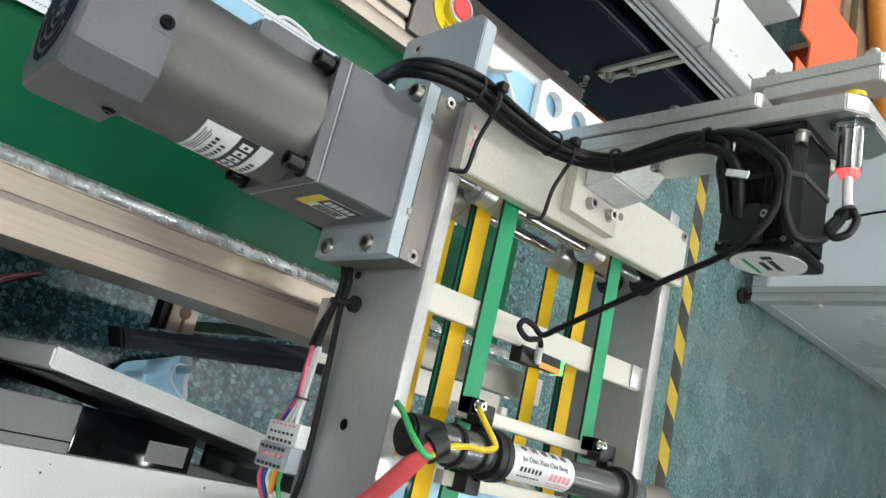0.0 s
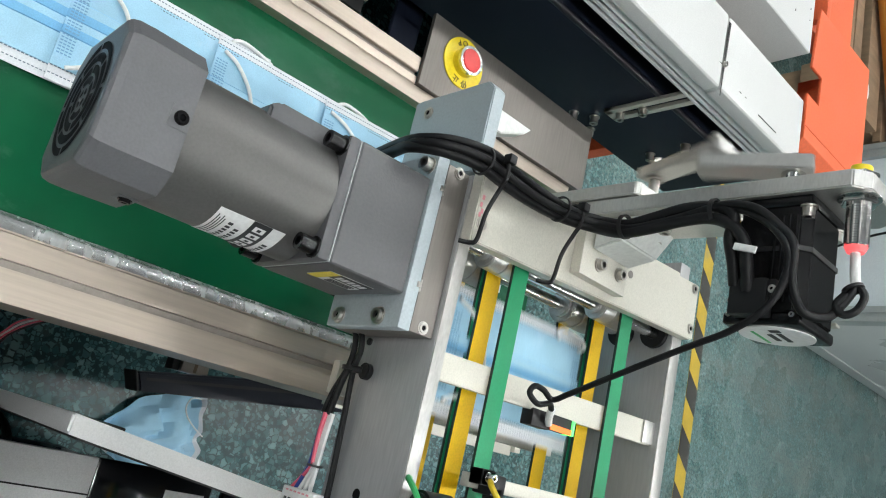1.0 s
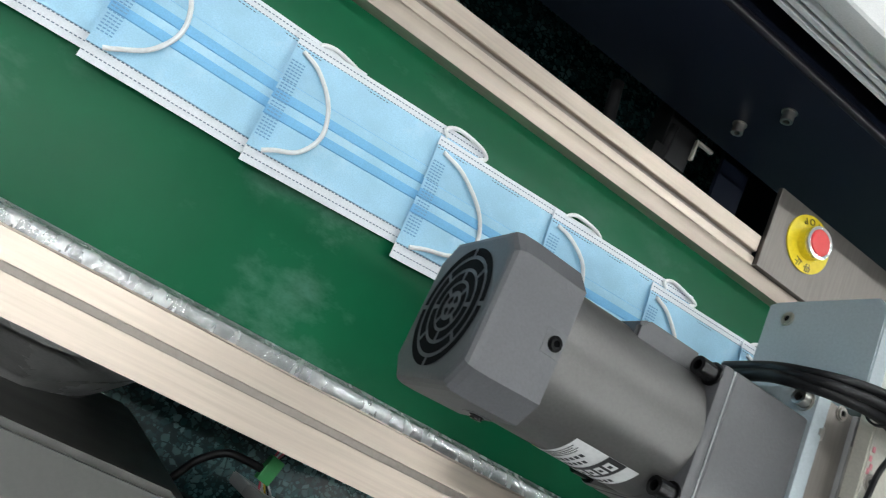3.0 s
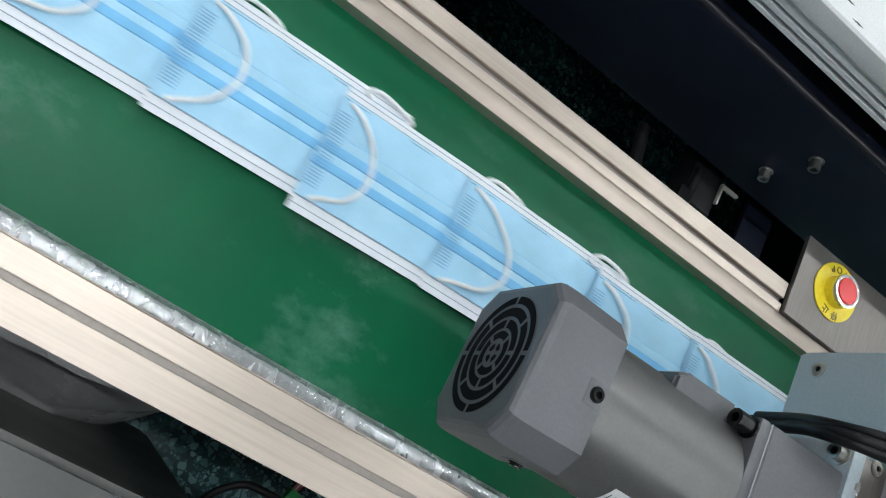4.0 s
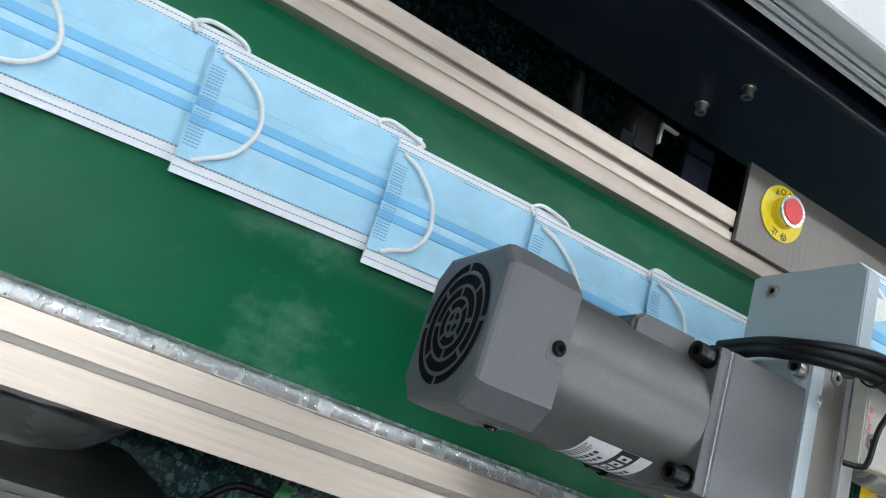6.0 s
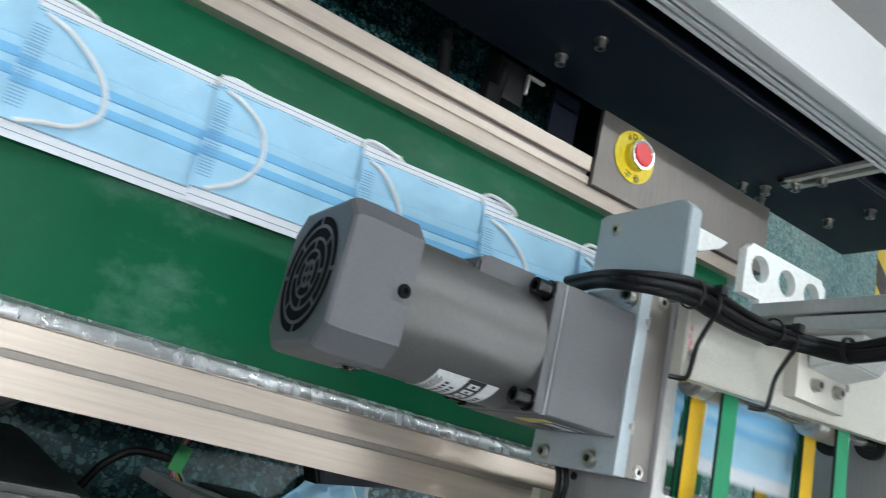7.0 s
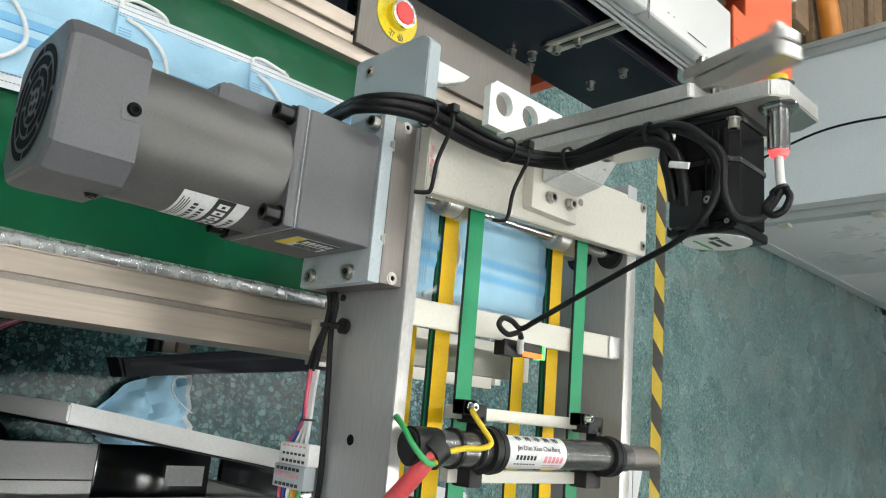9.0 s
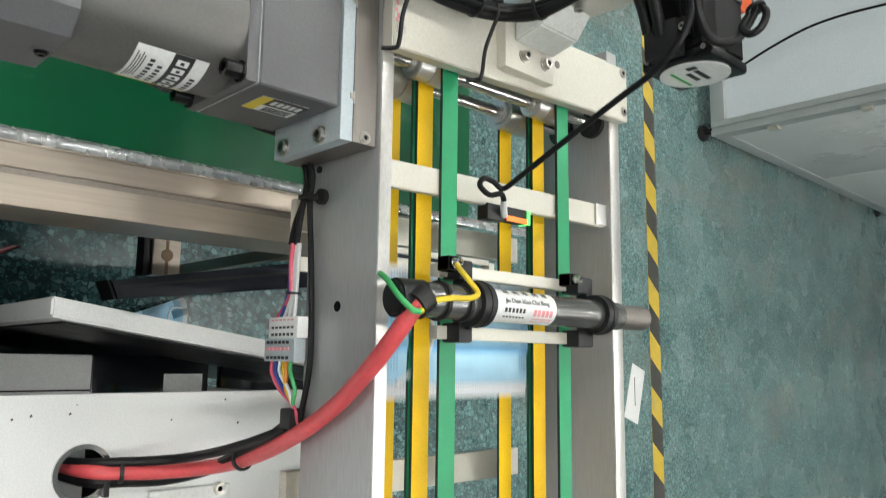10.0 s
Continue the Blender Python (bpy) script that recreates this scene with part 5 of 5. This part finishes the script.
def cabinet():
    c = thing("frame_cabinet", (-1.3, 3.4, 0), "cabinet with grey aluminium frame and pale panels", "cabinet")
    x1, x0, y0, y1, h = -0.92, -1.6, 2.86, 5.2, 1.5
    for x in (x1, x0):
        for y in (y0, y1):
            o = [(x - 0.06, y), (x - 0.06, y + 0.06), (x, y + 0.06), (x, y), (x - 0.024, y), (x - 0.024, y + 0.008), (x - 0.036, y + 0.008), (x - 0.036, y)]
            part("post", prism(bmesh.new(), o, "z", 0.06, h, 0.001), "grey_alu", c, "slotted grey post")
    for z in (0.06, h - 0.06):
        part("frame_rail", one_box(x1 - 0.06, x1, y0 + 0.061, y1 - 0.001, z, z + 0.06, 0.002), "grey_alu", c)
        part("frame_rail", one_box(x0 + 0.001, x1 - 0.061, y0, y0 + 0.06, z, z + 0.06, 0.002), "grey_alu", c)
    part("front_panel", one_box(x0 + 0.002, x1 - 0.062, y0 + 0.02, y0 + 0.026, 0.121, h - 0.061, 0), "panel_blue", c, "pale blue panel")
    for a, b in ((y0 + 0.062, 3.95), (3.965, y1)):
        part("side_panel", one_box(x1 - 0.02, x1 - 0.004, a, b, 0.122, h - 0.062, 0.001), "white", c, "white panel")
    part("top", one_box(x0, x1, y0, y1, h + 0.001, h + 0.02, 0.002), "panel_blue", c)
    for x, y in ((x1 - 0.03, y0 + 0.03), (x1 - 0.03, y1 - 0.03), (x0 + 0.03, y0 + 0.03), (x0 + 0.03, y1 - 0.03)):
        bm = cyl(bmesh.new(), (x, y, 0), (x, y, 0.02), 0.035, 24, bev=0.003)
        cyl(bm, (x, y, 0.02), (x, y, 0.06), 0.012, 16)
        part("foot", bm, "rubber", c)
    for z in (0.28, 0.62):
        part("hinge", one_box(x1 + 0.0, x1 + 0.012, y0 + 0.03, y0 + 0.07, z, z + 0.04, 0.002), "alu_cream", c)
    part("lead", sweep(bmesh.new(), [(-1.18, y0 - 0.012, 0.2), (-1.225, y0 - 0.02, 0.34), (-1.259, y0 - 0.02, 0.474), (-1.268, y0 - 0.02, 0.6), (-1.262, y0 - 0.018, 0.743), (-1.25, y0 - 0.012, 0.9)], 0.005, 8), "cable", c)


def crate_corner():
    c = thing("wooden_crate", (-3.0, 3.5, 0), "brown slatted wooden crate in the shade", "crate")
    rnd = random.Random(12)
    y = 2.42
    while y < 4.5:
        w = rnd.uniform(0.07, 0.16)
        part("board", one_box(-4.2, -1.66 - rnd.uniform(0, 0.05), y, y + w, 0.40, 0.43 + rnd.uniform(0, 0.012), 0.004), "wood", c)
        y += w + rnd.uniform(0.015, 0.08)
    for x in (-4.1, -2.9, -1.8):
        part("bearer", one_box(x, x + 0.09, 2.42, 4.6, 0.3, 0.3995, 0.004), "wood", c)
        for y in (2.45, 3.45, 4.45):
            part("block", one_box(x, x + 0.09, y, y + 0.1, 0.0, 0.2995, 0.004), "wood", c)
    t = thing("orange_tube", (-2.0, 2.8, 0.44), "orange tube with a bright metal collar on the crate", "tube")
    part("pipe", cyl(bmesh.new(), (-1.7, 2.95, 0.485), (-2.41, 2.65, 0.485), 0.04, 28), "orange_soft", t)
    part("collar", cyl(bmesh.new(), (-1.65, 2.971, 0.485), (-1.7, 2.95, 0.485), 0.042, 28, bev=0.003), "chrome", t)
    part("end_plug", cyl(bmesh.new(), (-1.62, 2.984, 0.485), (-1.65, 2.971, 0.485), 0.034, 28, bev=0.003), "orange_soft", t)
    w = thing("white_spool", (-1.63, 2.5, 0.44), "small white spool lying on the crate", "spool")
    part("rim", ring(bmesh.new(), (-1.70, 2.5, 0.442), (-1.70, 2.5, 0.5), 0.05, 0.03, 32), "white_label", w)


# ---- control cabinet, door and things below ----
def control_cabinet():
    c = thing("control_cabinet", (0.3, 0.2, 0), "white steel control cabinet with a cable hole in its top", "cabinet")
    bm = bmesh.new()
    # top sheet with a round hole
    hx, hy, hr = 0.122, 0.178, 0.0225
    x0, x1, y0, y1, z0, z1 = 0.056, 0.7, -0.4, 0.4, 0.797, 0.8
    n = 32
    outer, inner = [], []
    for i in range(n):
        a = math.tau * i / n
        dx, dy = math.cos(a), math.sin(a)
        k = min(((x1 - hx) / dx if dx > 1e-6 else (x0 - hx) / dx if dx < -1e-6 else 9), ((y1 - hy) / dy if dy > 1e-6 else (y0 - hy) / dy if dy < -1e-6 else 9))
        outer.append((hx + dx * k, hy + dy * k))
        inner.append((hx + dx * hr, hy + dy * hr))
    # square the corners
    for cx_, cy_ in ((x0, y0), (x0, y1), (x1, y0), (x1, y1)):
        j = min(range(n), key=lambda q: (outer[q][0] - cx_) ** 2 + (outer[q][1] - cy_) ** 2)
        outer[j] = (cx_, cy_)
    vs = [[bm.verts.new((*p, z)) for p in ls] for z in (z0, z1) for ls in (outer, inner)]
    for i in range(n):
        j = (i + 1) % n
        bm.faces.new((vs[0][i], vs[0][j], vs[1][j], vs[1][i]))
        bm.faces.new((vs[2][i], vs[2][j], vs[3][j], vs[3][i]))
        bm.faces.new((vs[1][i], vs[1][j], vs[3][j], vs[3][i]))
        bm.faces.new((vs[0][i], vs[0][j], vs[2][j], vs[2][i]))
    bmesh.ops.recalc_face_normals(bm, faces=bm.faces[:])
    part("top_sheet", bm, "white", c, "white painted top sheet", smooth=False)
    part("grommet", ring(bmesh.new(), (hx, hy, 0.798), (hx, hy, 0.8035), hr + 0.002, hr - 0.002, 36), "chrome", c)
    part("shelf_support", one_box(0.6, 0.66, -0.384, 0.384, 0.05, 0.2845, 0.001), "white", c)
    part("back", one_box(0.68, 0.7, -0.4, 0.4, 0.05, 0.7965, 0.002), "white", c)
    part("side", one_box(0.06, 0.679, -0.4, -0.385, 0.05, 0.7965, 0.002), "white", c)
    part("side", one_box(0.06, 0.679, 0.385, 0.4, 0.05, 0.7965, 0.002), "white", c)
    part("base", one_box(0.06, 0.7, -0.4, 0.4, 0.0, 0.049, 0.002), "navy", c)
    part("base_shelf", one_box(0.022, 0.299, -0.384, 0.246, 0.6, 0.612, 0.002), "white", c, "white inner shelf")
    part("shelf_slot", one_box(0.0595, 0.0612, -0.38, 0.2455, 0.612, 0.6126, 0), "black", c)
    part("dark_gloss_sheet", one_box(0.022, 0.299, 0.2465, 0.384, 0.6, 0.6115, 0.002), "gloss_panel", c, "glossy black inner panel")
    # extra black sheet added past the cabinet side to darken the gap by the door
    part("dark_gloss_sheet", one_box(0.022, 0.09, 0.4005, 0.6, 0.6, 0.6115, 0.002), "gloss_panel", c)
    part("inner_plate", one_box(0.3, 0.304, -0.384, 0.384, 0.3005, 0.79, 0.001), "white", c, "white mounting plate")
    for y in (-0.36, 0.35):
        part("shelf_bracket", one_box(0.06, 0.28, y, y + 0.02, 0.05, 0.5995, 0.001), "navy", c)
    part("plinth", one_box(0.07, 0.08, -0.38, 0.38, 0.05, 0.2845, 0.001), "navy", c)
    part("front_lip", one_box(0.056, 0.06, -0.4, 0.4, 0.782, 0.7965, 0.001), "white", c)
    # white rectangle painted as a lamp's reflection in the black panel
    part("reflection_patch", one_box(0.043, 0.066, 0.328, 0.376, 0.6116, 0.6119, 0), "white_label", c, "white patch painted as a reflection on the glossy panel")
    rnd = random.Random(21)
    for k in range(9):
        x, y, ln = rnd.uniform(0.058, 0.085), rnd.uniform(0.1, 0.4), rnd.uniform(0.0008, 0.003)
        part("dirt_mark", prism(bmesh.new(), [(x, y), (x + ln * 0.6, y + 0.0008), (x + ln, y - ln * 0.4), (x + ln * 0.3, y - 0.0012)], "z", 0.8, 0.8003), "dirt", c)
    part("bracket", one_box(0.142, 0.17, 0.235, 0.315, 0.8005, 0.806, 0.003), "white_label", c)
    socket_bolt("bracket_bolt", (0.146, 0.302, 0.806), (0, 0, 1), 0.005, c, length=0.003)
    d = thing("cabinet_door", (0.0, 0.25, 0), "open white steel door with a dark inner side", "door")
    def slab(bm, y0, y1, off0, off1, z0, z1, bev):
        k = 0.15
        return prism(bm, [(-0.016 + k * (y0 - 0.136) + off0, y0), (-0.016 + k * (y0 - 0.136) + off1, y0), (-0.016 + k * (y1 - 0.136) + off1, y1), (-0.016 + k * (y1 - 0.136) + off0, y1)], "z", z0, z1, bev)
    part("leaf", slab(bmesh.new(), 0.136, 0.62, -0.0085, 0.0085, 0.262, 0.822, 0.002), ["white"], d, "white painted leaf")
    part("inner_lining", slab(bmesh.new(), 0.15, 0.61, 0.0088, 0.0105, 0.28, 0.806, 0.0006), "black", d, "dark inner lining")
    part("door_foot", one_box(0.0, 0.02, 0.3, 0.4, 0.0, 0.2615, 0.002), "black", d)


def floor_things():
    # black base bar under the conveyor with its aluminium upright
    b = thing("base_bar", (-0.13, 0.7, 0), "black steel beam crossing under the conveyor", "base bar")
    bar_ = prism(bmesh.new(), [(-0.082, 0.335), (-0.057, 0.346), (-0.094, 0.632), (-0.143, 1.0), (-0.2, 1.0), (-0.136, 0.63)], "z", 0.3588, 0.4, 0.003)
    part("bar", bar_, "navy", b, "black painted beam")
    part("bar_groove", prism(bmesh.new(), [(-0.077, 0.35), (-0.073, 0.35), (-0.118, 0.64), (-0.17, 0.98), (-0.175, 0.98), (-0.123, 0.64)], "z", 0.4, 0.4008), "rubber", b)
    part("end_cap", prism(bmesh.new(), [(-0.083, 0.331), (-0.056, 0.3425), (-0.057, 0.3455), (-0.0825, 0.3345)], "z", 0.356, 0.401, 0.0005), "rubber", b)
    part("bar_leg", one_box(-0.2, -0.15, 0.94, 0.99, 0.0, 0.3586, 0.003), "navy", b)
    # fallen mask: crumpled sheet
    m = thing("fallen_mask", (0.01, 0.57, 0), "crumpled pale blue mask lying on the floor", "face mask")
    bm = bmesh.new()
    n = 22
    g = []
    rnd = random.Random(3)
    for i in range(n + 1):
        row = []
        for j in range(n + 1):
            u_, v_ = i / n - 0.5, j / n - 0.5
            tip = 1 - 0.75 * max(0.0, -v_ * 2) ** 1.5
            y = 0.545 + v_ * 0.185 + u_ * 0.03 + 0.012 * noise.noise((u_ * 4, v_ * 4, 9))
            x = 0.012 + u_ * 0.15 * tip - v_ * 0.055 - 0.012 * abs(v_)
            z = 0.006 + 0.05 * abs(noise.noise((u_ * 2.6, v_ * 2.6, 2))) + 0.022 * (0.5 - abs(v_)) + 0.012 * noise.noise((u_ * 9, v_ * 5, 5))
            row.append(bm.verts.new((x, y, max(0.002, z))))
        g.append(row)
    for i in range(n):
        for j in range(n):
            bm.faces.new((g[i][j], g[i][j + 1], g[i + 1][j + 1], g[i + 1][j])).material_index = 1 if j in (0, n - 1) else 0
    bmesh.ops.recalc_face_normals(bm, faces=bm.faces[:])
    bmesh.ops.solidify(bm, geom=bm.faces[:], thickness=0.001)
    part("body", bm, ["mask_blue", "mask_white"], m)
    part("ear_loop", sweep(bmesh.new(), [(-0.075, 0.615, 0.03), (-0.072, 0.59, 0.045), (-0.055, 0.578, 0.055), (-0.035, 0.59, 0.05), (-0.015, 0.62, 0.04), (-0.006, 0.645, 0.02)], 0.0016, 8), "cord", m)
    # paper scrap by the tape
    p = thing("paper_scrap", (0.13, 2.32, 0), "white paper scrap lying on the floor", "paper")
    bm = bmesh.new()
    prism(bm, [(0.02, 2.31), (0.05, 2.39), (0.235, 2.335), (0.205, 2.25)], "z", 0.0004, 0.002)
    part("sheet", bm, "white_label", p)
    part("crease", one_box(0.07, 0.17, 2.318, 2.322, 0.002, 0.0026, 0), "motor_cap", p)
    # plug and lead beside the conveyor
    q = thing("plug_lead", (0.0, 0.1, 0), "black lead with green plug connectors and coloured wires", "cable")
    part("lead", sweep(bmesh.new(), [(-0.045, 0.15, 0.336), (-0.047, 0.125, 0.345), (-0.044, 0.098, 0.336), (-0.02, 0.07, 0.33), (0.02, 0.046, 0.32), (0.04, 0.02, 0.2), (0.03, -0.02, 0.006)], 0.0055, 12), "cable", q)
    turn = Matrix.Rotation(math.radians(-12), 4, "Z")
    part("plug", one_box(-0.066, -0.03, 0.152, 0.172, 0.325, 0.345, 0.0015, turn=turn), "green_plug", q, "green plug")
    part("plug_seam", one_box(-0.05, -0.0485, 0.1515, 0.1725, 0.3246, 0.3455, 0.0002, turn=turn), "green_plug", q)
    for k, w in enumerate(("wire_pink", "wire_white", "wire_pink", "cable")):
        o = 0.003 * k - 0.0045
        part("wire", sweep(bmesh.new(), [(-0.066, 0.164 + o, 0.335), (-0.078, 0.168 + o * 1.3, 0.338), (-0.09, 0.178 + o, 0.33), (-0.11, 0.2 + o * 2, 0.32), (-0.13, 0.24 + o, 0.3)], 0.0013, 8), w, q)
    for k, w in enumerate(("wire_pink", "wire_white", "wire_yellow", "cable", "wire_white")):
        o = 0.003 * k - 0.006
        part("wire", sweep(bmesh.new(), [(-0.03, 0.164 + o, 0.335), (-0.02, 0.168 + o * 1.5, 0.345), (-0.008, 0.172 + o * 1.2, 0.36), (0.004, 0.165 + o * 0.7, 0.4), (0.012, 0.158 + o, 0.43)], 0.0014, 8), w, q)
    part("plug", one_box(0.008, 0.022, 0.15, 0.166, 0.425, 0.46, 0.0015), "green_plug", q, "green plug")
    part("sleeve", one_box(0.0, 0.006, 0.156, 0.17, 0.385, 0.4, 0.001), "white_label", q, "white wire sleeve")
    for k in range(5):
        a = 0.9 * k
        r_ = 0.013 + 0.004 * math.sin(2.3 * k)
        pts = [(0.016 + r_ * math.cos(a + u) + 0.006 * math.sin(5 * k), 0.118 + (r_ + 0.006) * math.sin(a + u) * math.cos(0.5 * k) + 0.012 * math.cos(2 * k), 0.56 + 0.02 * k + 0.6 * r_ * math.sin(u + 1.3 * k)) for u in [math.tau * i / 10 for i in range(11)]]
        part("coil", sweep(bmesh.new(), pts, 0.0046, 10), "cable", q)
    part("lead", sweep(bmesh.new(), [(0.015, 0.155, 0.46), (0.018, 0.15, 0.5), (0.02, 0.14, 0.56)], 0.005, 10), "cable", q)
    part("lead", sweep(bmesh.new(), [(0.0, 0.165, 0.4), (0.01, 0.178, 0.45), (0.024, 0.172, 0.53), (0.028, 0.15, 0.6)], 0.005, 10), "cable", q)
    part("lead", sweep(bmesh.new(), [(0.02, 0.1, 0.62), (0.03, 0.08, 0.58), (0.04, 0.06, 0.4), (0.04, 0.04, 0.006)], 0.005, 10), "cable", q)
    # grey bag hung from the rail
    g_ = thing("plastic_bag", (-0.1, -0.2, 0.78), "crumpled grey plastic bag hanging under the rail", "plastic bag")
    bm = bmesh.new()
    n = 34
    gg = []
    for i in range(n + 1):
        s_ = i / n
        row = []
        for j in range(n + 1):
            y = -0.42 + 0.375 * j / n
            out = 0.03 if y < -0.155 else 0.03 - 0.11 * (y + 0.155) / 0.11
            x = -0.105 + (out + 0.105) * s_ ** 1.1 + 0.016 * noise.noise((s_ * 3, y * 12, 4)) * s_
            z = 0.78 - 0.45 * s_ + 0.02 * noise.noise((s_ * 5, y * 16, 7)) + 0.007 * noise.noise((s_ * 16, y * 50, 1))
            row.append(bm.verts.new((x, y, z)))
        gg.append(row)
    for i in range(n):
        for j in range(n):
            bm.faces.new((gg[i][j], gg[i][j + 1], gg[i + 1][j + 1], gg[i + 1][j]))
    bmesh.ops.recalc_face_normals(bm, faces=bm.faces[:])
    bmesh.ops.solidify(bm, geom=bm.faces[:], thickness=0.001)
    part("sheet", bm, "grey_bag", g_)
    part("hook", one_box(-0.108, -0.1, -0.3, -0.1, 0.768, 0.781, 0.001), "black", g_)
    sc = thing("cardboard_scrap", (0.0, -0.05, 0), "small tan cardboard scrap on the floor", "scrap")
    part("sheet", prism(bmesh.new(), [(0.03, -0.082), (0.008, -0.056), (0.022, -0.03), (0.05, -0.05)], "z", 0.0005, 0.004), "tape_backing_tan", sc)
    h_ = thing("grey_case", (0.0, -0.2, 0), "olive-grey plastic case standing beside the conveyor", "case")
    bm = bmesh.new()
    prism(bm, [(-0.03, -0.6), (-0.03, -0.02), (-0.013, 0.012), (0.012, 0.05), (0.047, 0.052), (0.047, -0.6)], "z", 0.04, 0.8, 0.006)
    part("body", bm, "olive", h_)
    part("foot", one_box(-0.02, 0.04, -0.55, -0.03, 0.0, 0.0395, 0.002), "rubber", h_)


hall()
floor_marking()
belt_conveyor()
packing_machine()
orange_guard()
cabinet()
crate_corner()
control_cabinet()
transfer()
end_plate()
bridge()
post()
servo()
gear_motor()
motor_bracket()
stop_plate()
static_bar()
wiring()
floor_things()
ARM, CLINK, SLIDE = crank_parts()

# ---- masks in the line ----
PERIOD, LATE, FIRST = 0.3947, 0.41, 0.201
MODELS = [mask_thing("face_mask", "pale blue pleated face mask with white ear loops", s) for s in (1, 2, 3)]
MASKS = []
for k in range(-9, 27):
    MASKS.append((k, MODELS[k % 3] if k in (-9, -8, -7) else copy_thing(MODELS[k % 3], Matrix())))


STEPS = [0.118, 0.118, 0.118, 0.13, 0.118, 0.118, 0.118, 0.141, 0.116, 0.152, 0.153, 0.152, 0.135, 0.134, 0.134, 0.135, 0.124, 0.124]


def beat(k):
    """The moment of the k-th push; the line slows a little after the twentieth."""
    return FIRST + PERIOD * min(k, 20) + LATE * max(0, k - 20)


def beat_at(t):
    """The last push before t, and the share of the pause that has passed since."""
    n = math.floor((t - FIRST) / PERIOD)
    if n >= 20:
        n = 20 + math.floor((t - beat(20)) / LATE)
    return n, (t - beat(n)) / (beat(n + 1) - beat(n))


def step_of(n):
    return STEPS[n] if 0 <= n < len(STEPS) else 0.118 if n < 0 else 0.128


def advance(n):
    """Belt travel at the n-th pause."""
    return sum(step_of(j) for j in range(0, n)) if n >= 0 else -sum(step_of(j) for j in range(n, 0))


def travel(t):
    """The conveyor stands while the pusher is down and then moves on by one step."""
    n, p = beat_at(t)
    u = max(0.0, min(1.0, (p - 0.11) / 0.79))
    return advance(n) + step_of(n) * (0.5 * u + 0.5 * u * u * (3 - 2 * u))


def mask_rows(k):
    """On the belts towards -x, pushed down on to the conveyor, then carried towards -y."""
    b = beat(k)
    rnd = random.Random(100 + k)
    yaw, dx = rnd.uniform(1.5, 4.2), rnd.uniform(-0.0035, 0.0035)

    def carried(t):
        return pose(-0.3105 + dx, 0.459 - (travel(t) - advance(k)), 0.8485, -3.0, 0, yaw)

    def on_belt(t):
        return pose(max(-0.32, -0.139 - 0.9 * (t - (b - 0.385))), 0.411, 1.0165, 0, 0, 0)
    start = b - 0.385 - 1.039 / 0.9
    rows = []
    if start > 0:
        rows.append((0.0, pose(0.9, 0.411, 1.0165 + 0.0045 * max(0, k), 0, 0, 0)))
        rows.append((start - 0.05, pose(0.9, 0.411, 1.0165 + 0.0045 * max(0, min(k, 3)), 0, 0, 0)))
    t = max(start, 0.0)
    if t < b - 0.19:
        while t < b - 0.19 and t <= 10:
            rows.append((t, on_belt(t)))
            t += 0.1
        rows.append((b - 0.184, on_belt(b - 0.184)))
        rows.append((b - 0.1, pose(-0.32, 0.42, 1.012)))
    else:
        rows.append((0.0, carried(0.0)))
    tt = b if b > 0 else 0.05
    while tt < 10.05 and (tt - b) < 5.5:
        rows.append((tt, carried(tt)))
        tt += PERIOD / 8
    return rows


def clip_rows(rows):
    out = [r for r in rows if r[0] <= 10.4]
    if out[-1][0] < 10:
        out.append((10.0, out[-1][1]))
    return out


def crank_angle(t):
    """One turn in each period: still at the top, once round in 0.2 s."""
    n, p = beat_at(t)
    c = n + (p > 0.5)
    mid = beat(c)
    u = max(0.0, min(1.0, (t - mid) / 0.2 + 0.5))
    return math.tau * (c + 0.55 * u + 0.45 * u * u * (3 - 2 * u))


def motions():
    for k, ob in MASKS:
        walk(ob, clip_rows(mask_rows(k)))
    arm, link, slide = [], [], []
    for i in range(0, 301):
        t = i / 30
        a = crank_angle(t)
        py, pz = SY + CRANK * math.sin(a), SZ + CRANK * math.cos(a)
        lean = math.asin((py - SY) / LINK)
        az = pz - LINK * math.cos(lean)
        arm.append((t, pose(-0.0105, 0, SZ - 1.0736, math.degrees(-a), 0, 0)))
        link.append((t, pose(-0.0235, py - SY, pz - 1.0736, math.degrees(-lean), 0, 0)))
        slide.append((t, pose(0.0042, -0.0195,  az - 1.0736, 0, 0, 0)))
    walk(ARM, arm)
    walk(CLINK, link)
    walk(SLIDE, slide)


motions()
